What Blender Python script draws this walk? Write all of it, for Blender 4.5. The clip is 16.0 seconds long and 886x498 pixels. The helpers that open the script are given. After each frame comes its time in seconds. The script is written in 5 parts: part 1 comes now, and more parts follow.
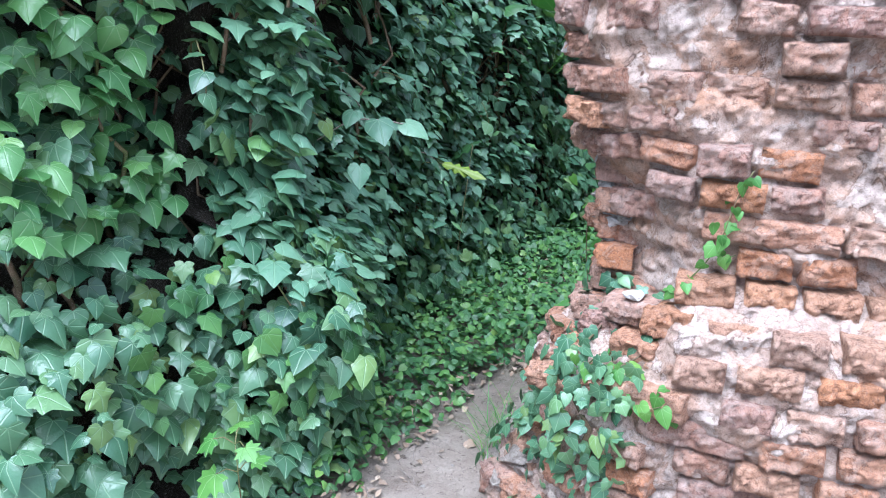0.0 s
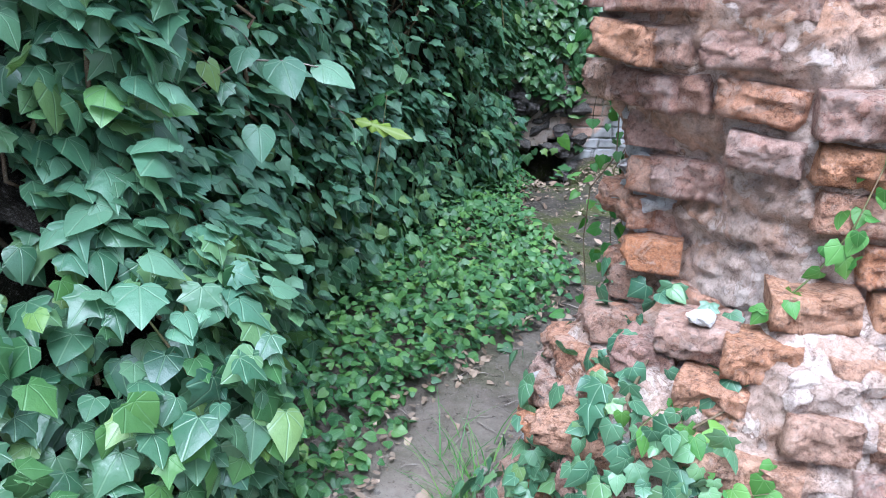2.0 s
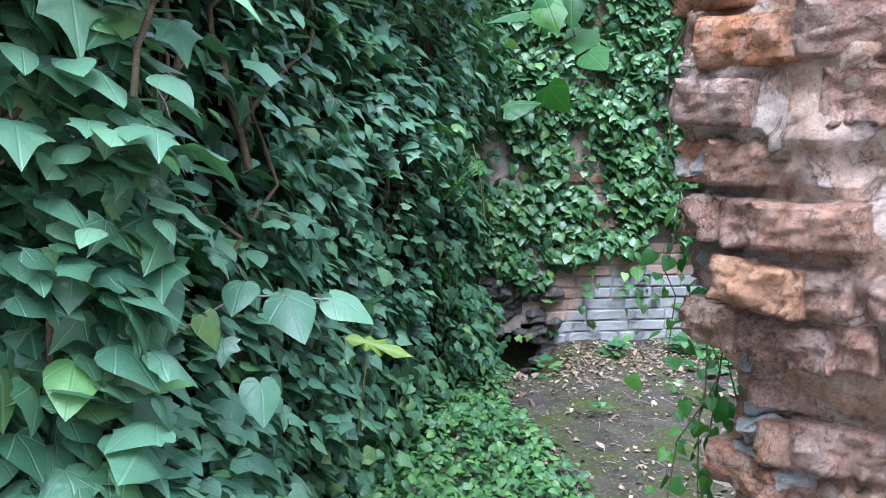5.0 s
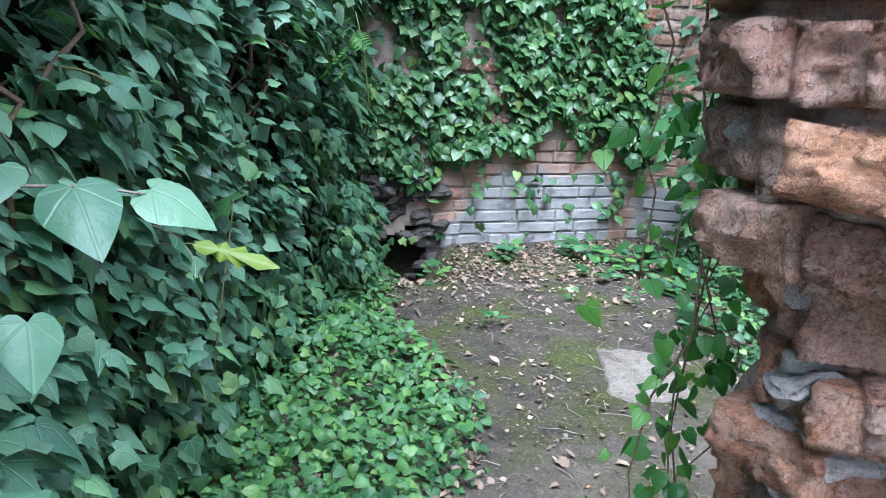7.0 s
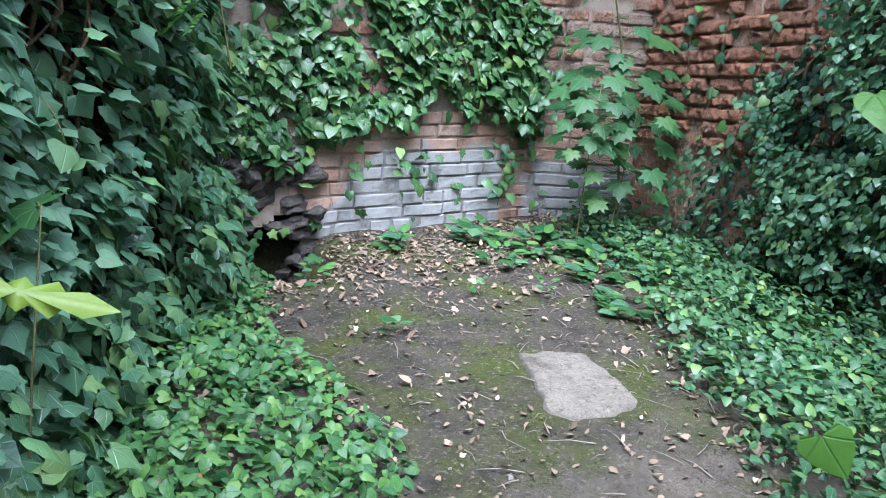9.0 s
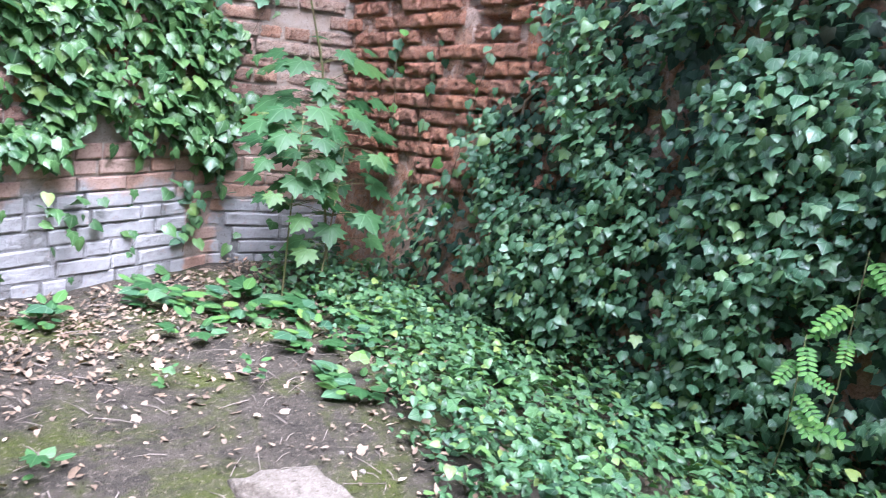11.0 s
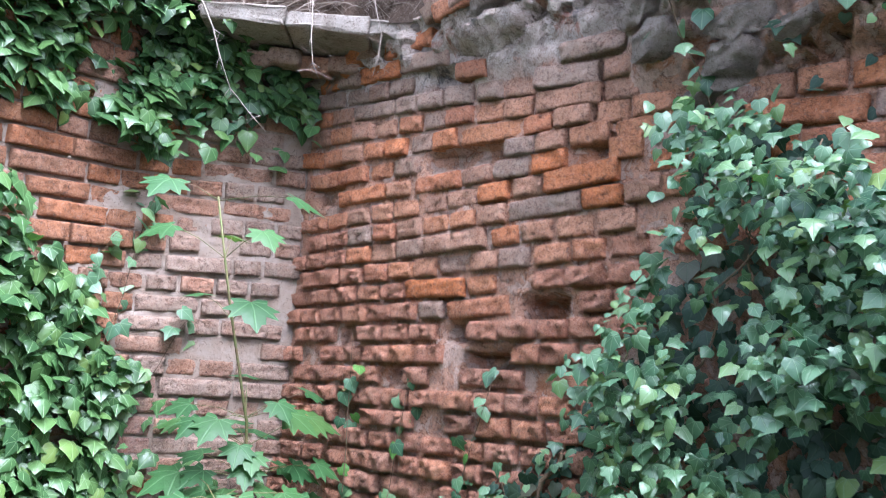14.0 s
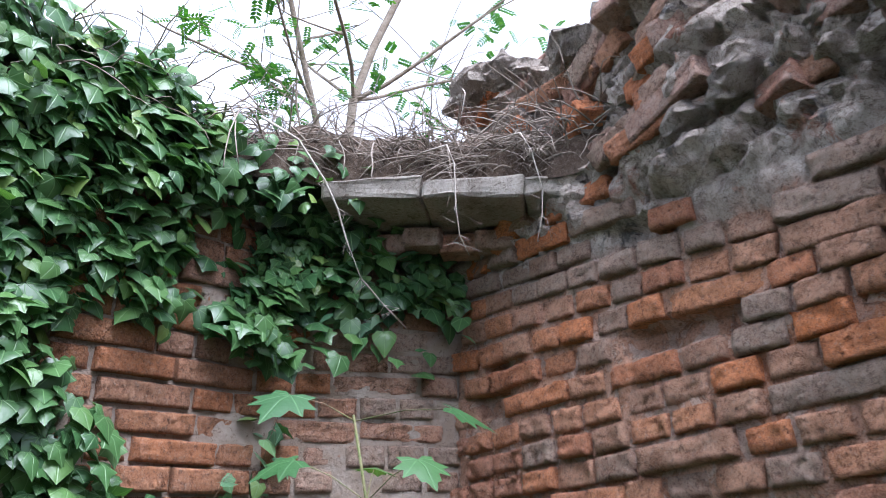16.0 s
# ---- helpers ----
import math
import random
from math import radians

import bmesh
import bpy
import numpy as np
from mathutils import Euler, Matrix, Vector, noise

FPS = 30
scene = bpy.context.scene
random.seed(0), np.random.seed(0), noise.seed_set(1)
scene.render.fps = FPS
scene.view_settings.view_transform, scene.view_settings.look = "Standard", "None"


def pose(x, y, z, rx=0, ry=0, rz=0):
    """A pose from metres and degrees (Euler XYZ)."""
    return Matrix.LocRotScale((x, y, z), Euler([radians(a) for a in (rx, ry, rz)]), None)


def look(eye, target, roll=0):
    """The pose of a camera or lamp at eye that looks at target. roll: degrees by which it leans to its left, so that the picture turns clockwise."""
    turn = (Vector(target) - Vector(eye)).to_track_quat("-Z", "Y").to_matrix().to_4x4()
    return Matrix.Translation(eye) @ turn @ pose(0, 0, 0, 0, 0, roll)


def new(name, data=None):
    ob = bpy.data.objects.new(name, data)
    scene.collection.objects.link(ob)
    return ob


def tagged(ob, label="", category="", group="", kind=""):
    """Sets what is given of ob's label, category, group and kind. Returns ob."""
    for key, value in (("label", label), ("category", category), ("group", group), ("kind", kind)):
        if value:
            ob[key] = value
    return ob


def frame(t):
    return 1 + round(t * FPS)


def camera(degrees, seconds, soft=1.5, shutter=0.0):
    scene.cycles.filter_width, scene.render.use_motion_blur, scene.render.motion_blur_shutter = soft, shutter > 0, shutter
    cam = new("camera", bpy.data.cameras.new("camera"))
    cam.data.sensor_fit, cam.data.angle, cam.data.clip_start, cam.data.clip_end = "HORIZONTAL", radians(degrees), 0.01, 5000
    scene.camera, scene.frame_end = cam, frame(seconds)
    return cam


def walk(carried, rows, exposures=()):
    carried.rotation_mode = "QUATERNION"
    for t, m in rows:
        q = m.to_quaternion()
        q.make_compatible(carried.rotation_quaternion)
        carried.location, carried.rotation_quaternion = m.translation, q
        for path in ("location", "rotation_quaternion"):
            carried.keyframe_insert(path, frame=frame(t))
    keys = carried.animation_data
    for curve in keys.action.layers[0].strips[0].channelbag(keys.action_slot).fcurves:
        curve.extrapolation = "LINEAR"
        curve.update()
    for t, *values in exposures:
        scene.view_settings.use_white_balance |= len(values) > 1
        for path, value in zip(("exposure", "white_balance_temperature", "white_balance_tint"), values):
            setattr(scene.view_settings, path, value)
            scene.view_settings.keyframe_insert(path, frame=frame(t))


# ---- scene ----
cam = camera(58.4, 16.0, soft=0.6, shutter=0.12)
PATH = [
    (0, (0.026, 0.003, 1.429), (0.035, 1.915, 0.842), 2.3),
    (0.5, (-0.072, 0.179, 1.379), (0.117, 2.073, 0.764), 2.4),
    (1, (-0.146, 0.321, 1.352), (0.172, 2.185, 0.699), 2.6),
    (1.5, (-0.145, 0.528, 1.316), (0.186, 2.38, 0.638), 2.8),
    (2, (-0.132, 0.725, 1.306), (0.201, 2.572, 0.615), 3.2),
    (2.5, (-0.169, 0.893, 1.272), (0.274, 2.733, 0.626), 3.8),
    (3, (-0.231, 1.047, 1.337), (0.291, 2.94, 0.954), 3.0),
    (3.2, (-0.241, 1.053, 1.375), (0.257, 2.975, 1.138), 2.5),
    (5.3, (-0.272, 1.142, 1.363), (0.211, 3.06, 1.066), 1.8),
    (5.5, (-0.293, 1.184, 1.344), (0.291, 3.06, 0.972), 2.2),
    (6, (-0.308, 1.276, 1.306), (0.463, 3.059, 0.831), 3.8),
    (6.5, (-0.269, 1.391, 1.282), (0.533, 3.156, 0.789), 4.6),
    (7, (-0.15, 1.56, 1.266), (0.62, 3.335, 0.76), 4.2),
    (7.5, (-0.104, 1.651, 1.25), (0.693, 3.398, 0.692), 3.3),
    (8, (-0.08, 1.864, 1.214), (0.869, 3.534, 0.656), 4.0),
    (8.2, (-0.07, 1.933, 1.199), (0.933, 3.577, 0.659), 4.0),
    (10.3, (0.191, 2.612, 1.143), (1.459, 4.041, 0.551), 5.4),
    (10.5, (0.241, 2.689, 1.139), (1.615, 4.022, 0.562), 5.7),
    (11, (0.36, 2.736, 1.227), (2.001, 3.787, 0.778), 6.8),
    (11.5, (0.531, 2.848, 1.262), (2.322, 3.692, 0.985), 7.2),
    (12, (0.708, 2.974, 1.301), (2.572, 3.672, 1.11), 7.7),
    (12.5, (0.797, 3.124, 1.359), (2.717, 3.665, 1.217), 6.4),
    (13, (0.872, 3.265, 1.418), (2.801, 3.787, 1.333), 4.4),
    (13.5, (0.971, 3.365, 1.457), (2.821, 4.125, 1.503), 4.4),
    (14, (1.165, 3.476, 1.5), (2.885, 4.47, 1.73), 5.4),
    (14.5, (1.28, 3.62, 1.523), (2.952, 4.652, 1.899), 5.3),
    (15, (1.386, 3.812, 1.544), (3.058, 4.785, 2.052), 4.4),
    (15.5, (1.494, 3.923, 1.565), (3.079, 4.977, 2.181), 3.1),
    (16, (1.678, 4.028, 1.597), (3.107, 5.229, 2.316), 2.1),
]

walk(cam, [(t, look(eye, target, roll)) for t, eye, target, roll in PATH],
     exposures=[(0.0, 1.68, 5050, 13), (2.5, 1.64, 5000, 12), (6.5, 1.80, 5000, 10), (8.0, 1.80, 5050, 10), (10.5, 2.1, 5250, 19), (12.0, 2.82, 5350, 29), (13.0, 2.8, 5350, 28), (14.0, 2.42, 5350, 22), (14.5, 2.4, 5350, 20), (15.5, 2.1, 5400, 19), (16.0, 1.65, 5400, 17)])

# ---------------- world, sun ----------------
world = bpy.data.worlds.new("overcast_sky")
scene.world = world
world.use_nodes = True
wn, wl = world.node_tree.nodes, world.node_tree.links
sky = wn.new("ShaderNodeTexSky")
sky.sky_type = "NISHITA"
sky.sun_disc = False
sky.sun_elevation, sky.sun_rotation = radians(63), radians(207)
sky.air_density, sky.dust_density = 1.0, 3.0
cloud = wn.new("ShaderNodeMixRGB")
cloud.inputs[0].default_value = 0.6
cloud.inputs[2].default_value = (11.0, 11.2, 11.4, 1)
wl.new(sky.outputs[0], cloud.inputs[1])
wl.new(cloud.outputs[0], wn["Background"].inputs[0])
wn["Background"].inputs[1].default_value = 0.085
sun = new("sun", bpy.data.lights.new("sun", "SUN"))
sun.data.energy, sun.data.angle, sun.data.color = 3.9, radians(46), (1.0, 0.97, 0.93)
sun.matrix_world = look((-1.9, -2.5, 13), (1.0, 3.2, 0.5))


# ---------------- materials ----------------
class Nodes:
    """A node material under construction."""

    def __init__(self, name):
        self.mat = bpy.data.materials.new(name)
        self.mat.use_nodes = True
        self.n, self.l = self.mat.node_tree.nodes, self.mat.node_tree.links
        self.b = self.n["Principled BSDF"]
        self.out = self.n["Material Output"]

    def add(self, kind, **sets):
        nd = self.n.new("ShaderNode" + kind)
        for k, v in sets.items():
            nd.inputs[k.replace("_", " ")].default_value = v
        return nd

    def link(self, a, b):
        self.l.new(a, b)

    def coords(self):
        return self.n.new("ShaderNodeNewGeometry").outputs["Position"]

    def noise(self, scale, detail=6.0, rough=0.6, at=None, warp=0.0):
        t = self.add("TexNoise", Scale=scale, Detail=detail, Roughness=rough, Distortion=warp)
        self.link(at if at else self.coords(), t.inputs["Vector"])
        return t.outputs["Fac"]

    def ramp(self, fac, stops):
        r = self.n.new("ShaderNodeValToRGB")
        e = r.color_ramp.elements
        while len(e) < len(stops):
            e.new(0.5)
        for el, (p, c) in zip(e, stops):
            el.position, el.color = p, (*c, 1) if len(c) == 3 else c
        self.link(fac, r.inputs[0])
        return r.outputs[0]

    def grey(self, fac, a, b):
        return self.ramp(fac, [(a, (0, 0, 0)), (b, (1, 1, 1))])

    def mix(self, fac, a, b, how="MIX"):
        m = self.n.new("ShaderNodeMixRGB")
        m.blend_type = how
        for sock, v in zip(m.inputs, (fac, a, b)):
            if isinstance(v, (int, float)):
                sock.default_value = v
            elif isinstance(v, tuple):
                sock.default_value = (*v, 1)
            else:
                self.link(v, sock)
        return m.outputs[0]

    def math(self, op, a, b=0.0):
        m = self.n.new("ShaderNodeMath")
        m.operation = op
        for sock, v in zip(m.inputs, (a, b)):
            if isinstance(v, (int, float)):
                sock.default_value = v
            else:
                self.link(v, sock)
        return m.outputs[0]

    def bump(self, height, dist, strength=1.0, on=None):
        b = self.add("Bump", Distance=dist, Strength=strength)
        self.link(height, b.inputs["Height"])
        if on:
            self.link(on, b.inputs["Normal"])
        return b.outputs[0]

    def flakes(self, c, n, scale, level, colour, amount, thick):
        """Patches of another coat with broken rims: a step in height and, as painted shade, a dark line along it."""
        f = self.noise(scale, 9, 0.62, warp=0.7)
        over = self.grey(f, level - 0.008, level + 0.012)
        c = self.mix(self.math("MULTIPLY", over, amount), c, self.mix(self.noise(scale * 5, 6, 0.7), self.mix(0.25, colour, c), colour))
        rim = self.ramp(f, [(level - 0.030, (0, 0, 0)), (level - 0.006, (1, 1, 1)), (level + 0.006, (0, 0, 0))])
        broken = self.grey(self.noise(scale * 0.6, 4), 0.45, 0.60)
        c = self.mix(self.math("MULTIPLY", self.math("MULTIPLY", rim, broken), 0.75), c, self.mix(1.0, c, (0.25, 0.19, 0.16), "MULTIPLY"))
        return c, self.bump(over, thick, 1.0, n)

    def speckle(self, c, n, amount=1.0):
        """Sand grains, small pits and pale crumbs, at three sizes, in colour and relief; the pits' shade is in the
        colour.
        """
        for scale, dark, pale in ((55, 0.50, 0.22), (130, 0.55, 0.25), (290, 0.45, 0.20)):
            f = self.noise(scale, 5, 0.75)
            c = self.mix(self.math("MULTIPLY", self.ramp(f, [(0.34, (1, 1, 1)), (0.47, (0, 0, 0))]), dark * amount), c, self.mix(1.0, c, (0.34, 0.29, 0.26), "MULTIPLY"))
            c = self.mix(self.math("MULTIPLY", self.grey(f, 0.56, 0.68), pale * amount), c, (0.72, 0.64, 0.56))
            n = self.bump(f, 0.30 / scale, 1.0, n)
        return c, n

    def done(self, colour, rough=0.9, normal=None, spec=0.3):
        self.link(colour, self.b.inputs["Base Color"]) if not isinstance(colour, tuple) else None
        if isinstance(colour, tuple):
            self.b.inputs["Base Color"].default_value = (*colour, 1)
        if isinstance(rough, float):
            self.b.inputs["Roughness"].default_value = rough
        else:
            self.link(rough, self.b.inputs["Roughness"])
        self.b.inputs["Specular IOR Level"].default_value = spec
        if normal:
            self.link(normal, self.b.inputs["Normal"])
        return self.mat


def brick_material(name, stops, mortar, smear=0.5, pits=1.0, under=(0.50, 0.20, 0.10), flaky=0.0):
    """Old fired clay: a tone for every brick, grain, pits, and mortar smeared over it."""
    m = Nodes(name)
    rnd = m.n.new("ShaderNodeObjectInfo").outputs["Random"]
    tone = m.ramp(rnd, stops)
    big, fine, grain = m.noise(14), m.noise(60, 8, 0.7), m.noise(260, 4)
    c = m.mix(m.grey(big, 0.30, 0.85), tone, m.mix(0.32, tone, under))
    c = m.mix(m.grey(fine, 0.52, 0.66), c, m.mix(0.7, c, (0.12, 0.07, 0.055)))
    c = m.mix(m.grey(m.noise(110, 6, 0.75), 0.55, 0.68), c, m.mix(0.2, c, (0.62, 0.50, 0.40)))
    c = m.mix(m.grey(m.noise(23, 9, 0.75, warp=0.6), 0.62 - 0.3 * smear, 0.76 - 0.2 * smear), c, m.mix(0.5, c, mortar))
    c = m.mix(m.math("MULTIPLY", grain, 0.35), c, m.mix(1.0, c, (0.45, 0.4, 0.38), "MULTIPLY"))
    vor = m.add("TexVoronoi", Scale=95.0)
    m.link(m.coords(), vor.inputs["Vector"])
    pit = m.grey(vor.outputs["Distance"], 0.0, 0.35)
    crack = m.add("TexVoronoi", Scale=34.0)
    crack.feature = "DISTANCE_TO_EDGE"
    m.link(m.mix(0.06, m.coords(), m.add("TexNoise", Scale=30.0).outputs["Color"]), crack.inputs["Vector"])
    gap = m.grey(crack.outputs["Distance"], 0.0, 0.05)
    # Cracks and pits are darkened in colour too, for the shade inside them.
    c = m.mix(m.math("MULTIPLY", m.math("SUBTRACT", 1.0, gap), m.grey(big, 0.4, 0.6)), c, m.mix(1.0, c, (0.30, 0.25, 0.22), "MULTIPLY"))
    c = m.mix(m.math("MULTIPLY", m.math("SUBTRACT", 1.0, pit), m.grey(m.noise(17, 4), 0.45, 0.6)), c, m.mix(1.0, c, (0.62, 0.56, 0.53), "MULTIPLY"))
    c = m.mix(m.grey(m.noise(75, 12, 0.8, warp=0.8), 0.50, 0.66), c, m.mix(1.0, c, (0.55, 0.50, 0.47), "MULTIPLY"))
    n = m.bump(m.noise(38, 12, 0.8), 0.020, 1.0)
    if flaky:
        c, n = m.flakes(c, n, 21, 0.52, mortar, 0.5 * flaky, 0.007)
        c, n = m.flakes(c, n, 37, 0.56, under, 0.4 * flaky, -0.005)
    n = m.bump(pit, 0.004 * pits, 0.7, n)
    n = m.bump(gap, 0.004 * pits, 0.7, n)
    c, n = m.speckle(c, n, 0.65)
    return m.done(c, 0.93, n, 0.15)


def rough_material(name, a, b, c2, scale=9.0, relief=0.02, wet=0.92):
    """Mortar, soil and rubble: two tones, a third in patches, grain and relief."""
    m = Nodes(name)
    c = m.mix(m.grey(m.noise(scale, 8, 0.65), 0.35, 0.7), a, b)
    c = m.mix(m.grey(m.noise(scale * 0.33, 6, 0.7, warp=0.5), 0.52, 0.66), c, c2)
    c = m.mix(m.math("MULTIPLY", m.noise(scale * 25, 5, 0.7), 0.6), c, m.mix(1.0, c, (0.4, 0.38, 0.36), "MULTIPLY"))
    # Dark veins in the colour stand in for shaded cracks.
    c = m.mix(m.grey(m.noise(scale * 3.6, 12, 0.8, warp=1.2), 0.53, 0.60), c, m.mix(1.0, c, (0.50, 0.46, 0.42), "MULTIPLY"))
    c = m.mix(m.grey(m.noise(scale * 11, 8, 0.8), 0.57, 0.66), c, m.mix(0.5, c, (0.62, 0.56, 0.50)))
    n = m.bump(m.noise(scale * 2.2, 10, 0.75), relief, 1.0)
    n = m.bump(m.noise(scale * 9, 8, 0.75, warp=0.8), relief * 0.35, 1.0, n)
    if relief >= 0.015:
        c, n = m.speckle(c, n, 0.7)
    return m.done(c, wet, n, 0.15)


def old_mortar_material():
    """Crumbling pinkish lime mortar: pale crusts with broken rims, brick dust in the hollows, coarse sand grain."""
    m = Nodes("crumbling_lime_mortar")
    c = m.mix(m.grey(m.noise(5, 8, 0.65), 0.35, 0.7), (0.62, 0.43, 0.33), (0.70, 0.57, 0.48))
    c = m.mix(m.grey(m.noise(3.4, 8, 0.7, warp=0.4), 0.48, 0.62), c, m.mix(m.noise(30, 6), (0.60, 0.32, 0.19), (0.70, 0.44, 0.30)))
    c = m.mix(m.math("MULTIPLY", m.noise(230, 6, 0.75), 0.7), c, m.mix(1.0, c, (0.42, 0.38, 0.36), "MULTIPLY"))
    n = m.bump(m.noise(22, 12, 0.8), 0.030, 1.0)
    c, n = m.flakes(c, n, 11, 0.53, (0.70, 0.62, 0.55), 0.5, 0.012)
    c, n = m.flakes(c, n, 27, 0.58, (0.36, 0.27, 0.24), 0.4, -0.008)
    c = m.mix(m.grey(m.noise(60, 12, 0.8, warp=0.8), 0.54, 0.66), c, m.mix(1.0, c, (0.55, 0.50, 0.46), "MULTIPLY"))
    c, n = m.speckle(c, n, 1.0)
    return m.done(c, 0.95, n, 0.12)


def leaf_material(name, stops, vein, gloss=0.38, glow=0.22, spec=0.32):
    """A leaf: a tone for each leaf, pale veins from the stalk, waxy gloss, some light let through."""
    m = Nodes(name)
    isl = m.n.new("ShaderNodeNewGeometry").outputs["Random Per Island"]
    rnd = m.math("FRACT", m.math("ADD", isl, m.n.new("ShaderNodeObjectInfo").outputs["Random"]))
    tone = m.ramp(rnd, stops)
    tone = m.mix(m.grey(m.noise(3.0, 3), 0.3, 0.7), tone, m.mix(0.35, tone, stops[-2][1]))
    uv = m.n.new("ShaderNodeUVMap").outputs[0]
    sp = m.n.new("ShaderNodeSeparateXYZ")
    m.link(uv, sp.inputs[0])
    x, y = m.math("ABSOLUTE", sp.outputs[0]), sp.outputs[1]
    ang = m.math("ARCTAN2", x, m.math("ADD", y, 0.02))
    fold = m.math("PINGPONG", ang, 0.42)
    line = m.math("MULTIPLY", fold, m.math("ADD", m.math("SQRT", m.math("ADD", m.math("MULTIPLY", x, x), m.math("MULTIPLY", y, y))), 0.05))
    v = m.math("SUBTRACT", 1.0, m.grey(line, 0.006, 0.03))
    c = m.mix(m.math("MULTIPLY", v, 0.5), tone, vein)
    c = m.mix(m.math("MULTIPLY", m.grey(m.noise(45, 5), 0.4, 0.8), 0.35), c, m.mix(1.0, c, (0.5, 0.6, 0.5), "MULTIPLY"))
    n = m.bump(m.math("ADD", m.noise(70, 3), m.math("MULTIPLY", v, -0.5)), 0.0025, 0.6)
    m.done(c, gloss, n, spec)
    tr = m.n.new("ShaderNodeBsdfTranslucent")
    m.link(m.mix(1.0, c, (1.6, 1.9, 0.7), "MULTIPLY"), tr.inputs[0])
    mx = m.n.new("ShaderNodeMixShader")
    mx.inputs[0].default_value = glow
    m.link(m.b.outputs[0], mx.inputs[1])
    m.link(tr.outputs[0], mx.inputs[2])
    m.link(mx.outputs[0], m.out.inputs[0])
    return m.mat


MORTAR = (0.56, 0.50, 0.44)
M_PIER = brick_material("worn_pier_brick", [(0.0, (0.66, 0.29, 0.13)), (0.18, (0.56, 0.32, 0.21)), (0.36, (0.47, 0.30, 0.24)), (0.52, (0.62, 0.41, 0.30)), (0.7, (0.43, 0.275, 0.225)), (0.85, (0.60, 0.43, 0.35)), (1.0, (0.62, 0.30, 0.16))], MORTAR, 0.20, flaky=0.45)
M_PIER_ORANGE = brick_material("eroded_pier_brick", [(0.0, (0.60, 0.32, 0.18)), (0.4, (0.58, 0.37, 0.26)), (0.75, (0.62, 0.30, 0.15)), (1.0, (0.55, 0.38, 0.29))], (0.60, 0.44, 0.34), 0.10, 1.4, flaky=0.2)
M_ORANGE = brick_material("orange_brick", [(0.0, (0.74, 0.27, 0.10)), (0.2, (0.58, 0.27, 0.16)), (0.4, (0.72, 0.33, 0.165)), (0.58, (0.53, 0.33, 0.225)), (0.8, (0.67, 0.385, 0.245)), (1.0, (0.76, 0.27, 0.095))], (0.58, 0.42, 0.31), 0.02, under=(0.60, 0.21, 0.09), flaky=0.15)
M_FRESH_BRICK = brick_material("clean_orange_brick", [(0.0, (0.52, 0.215, 0.095)), (0.35, (0.46, 0.23, 0.125)), (0.6, (0.39, 0.25, 0.175)), (1.0, (0.52, 0.235, 0.11))], (0.48, 0.38, 0.30), 0.05, 0.6, flaky=0.15)
M_ERODED = brick_material("crumbling_brown_brick", [(0.0, (0.57, 0.27, 0.165)), (0.4, (0.64, 0.32, 0.20)), (0.7, (0.52, 0.275, 0.18)), (1.0, (0.72, 0.33, 0.175))], (0.46, 0.32, 0.24), 0.05, 2.6, (0.46, 0.20, 0.11), flaky=0.3)
M_PINK = brick_material("pinkish_brick", [(0.0, (0.44, 0.23, 0.16)), (0.5, (0.50, 0.35, 0.28)), (1.0, (0.36, 0.22, 0.17))], (0.55, 0.48, 0.42), 0.3, flaky=0.3)
M_GREY = brick_material("weathered_grey_brick", [(0.0, (0.42, 0.32, 0.245)), (0.45, (0.51, 0.40, 0.315)), (0.75, (0.46, 0.31, 0.225)), (1.0, (0.60, 0.34, 0.22))], (0.44, 0.39, 0.33), 0.12, flaky=0.25)


def limewash(m):
    """Where the whitewash lies on the foot of the far wall: an uneven upper edge and worn-through spots."""
    sp = m.n.new("ShaderNodeSeparateXYZ")
    m.link(m.coords(), sp.inputs[0])
    x, z = sp.outputs[0], sp.outputs[2]
    ragged = m.math("MULTIPLY", m.math("SUBTRACT", m.noise(7, 6, 0.65), 0.5), 0.30)
    rise = m.math("MINIMUM", m.math("MULTIPLY", m.math("SUBTRACT", x, 1.70), 1.1), m.math("SUBTRACT", 0.62, m.math("MULTIPLY", x, 0.045)))
    up = m.grey(m.math("SUBTRACT", m.math("ADD", rise, ragged), z), 0.0, 0.07)
    side = m.grey(m.math("SUBTRACT", 3.09, m.math("ADD", x, m.math("MULTIPLY", ragged, 0.4))), 0.0, 0.03)
    second = m.math("MULTIPLY", m.grey(m.math("SUBTRACT", x, m.math("ADD", 3.27, ragged)), 0.0, 0.04), m.grey(m.math("SUBTRACT", m.math("ADD", 0.40, ragged), z), 0.0, 0.06))
    worn = m.ramp(m.noise(16, 10, 0.75, warp=0.5), [(0.30, (0.25, 0.25, 0.25)), (0.42, (1, 1, 1))])
    lime = m.mix(m.grey(m.noise(20, 9, 0.75), 0.35, 0.7), (0.33, 0.325, 0.315), (0.45, 0.44, 0.425))
    return m.math("MULTIPLY", m.math("MAXIMUM", m.math("MULTIPLY", up, side), second), worn), lime


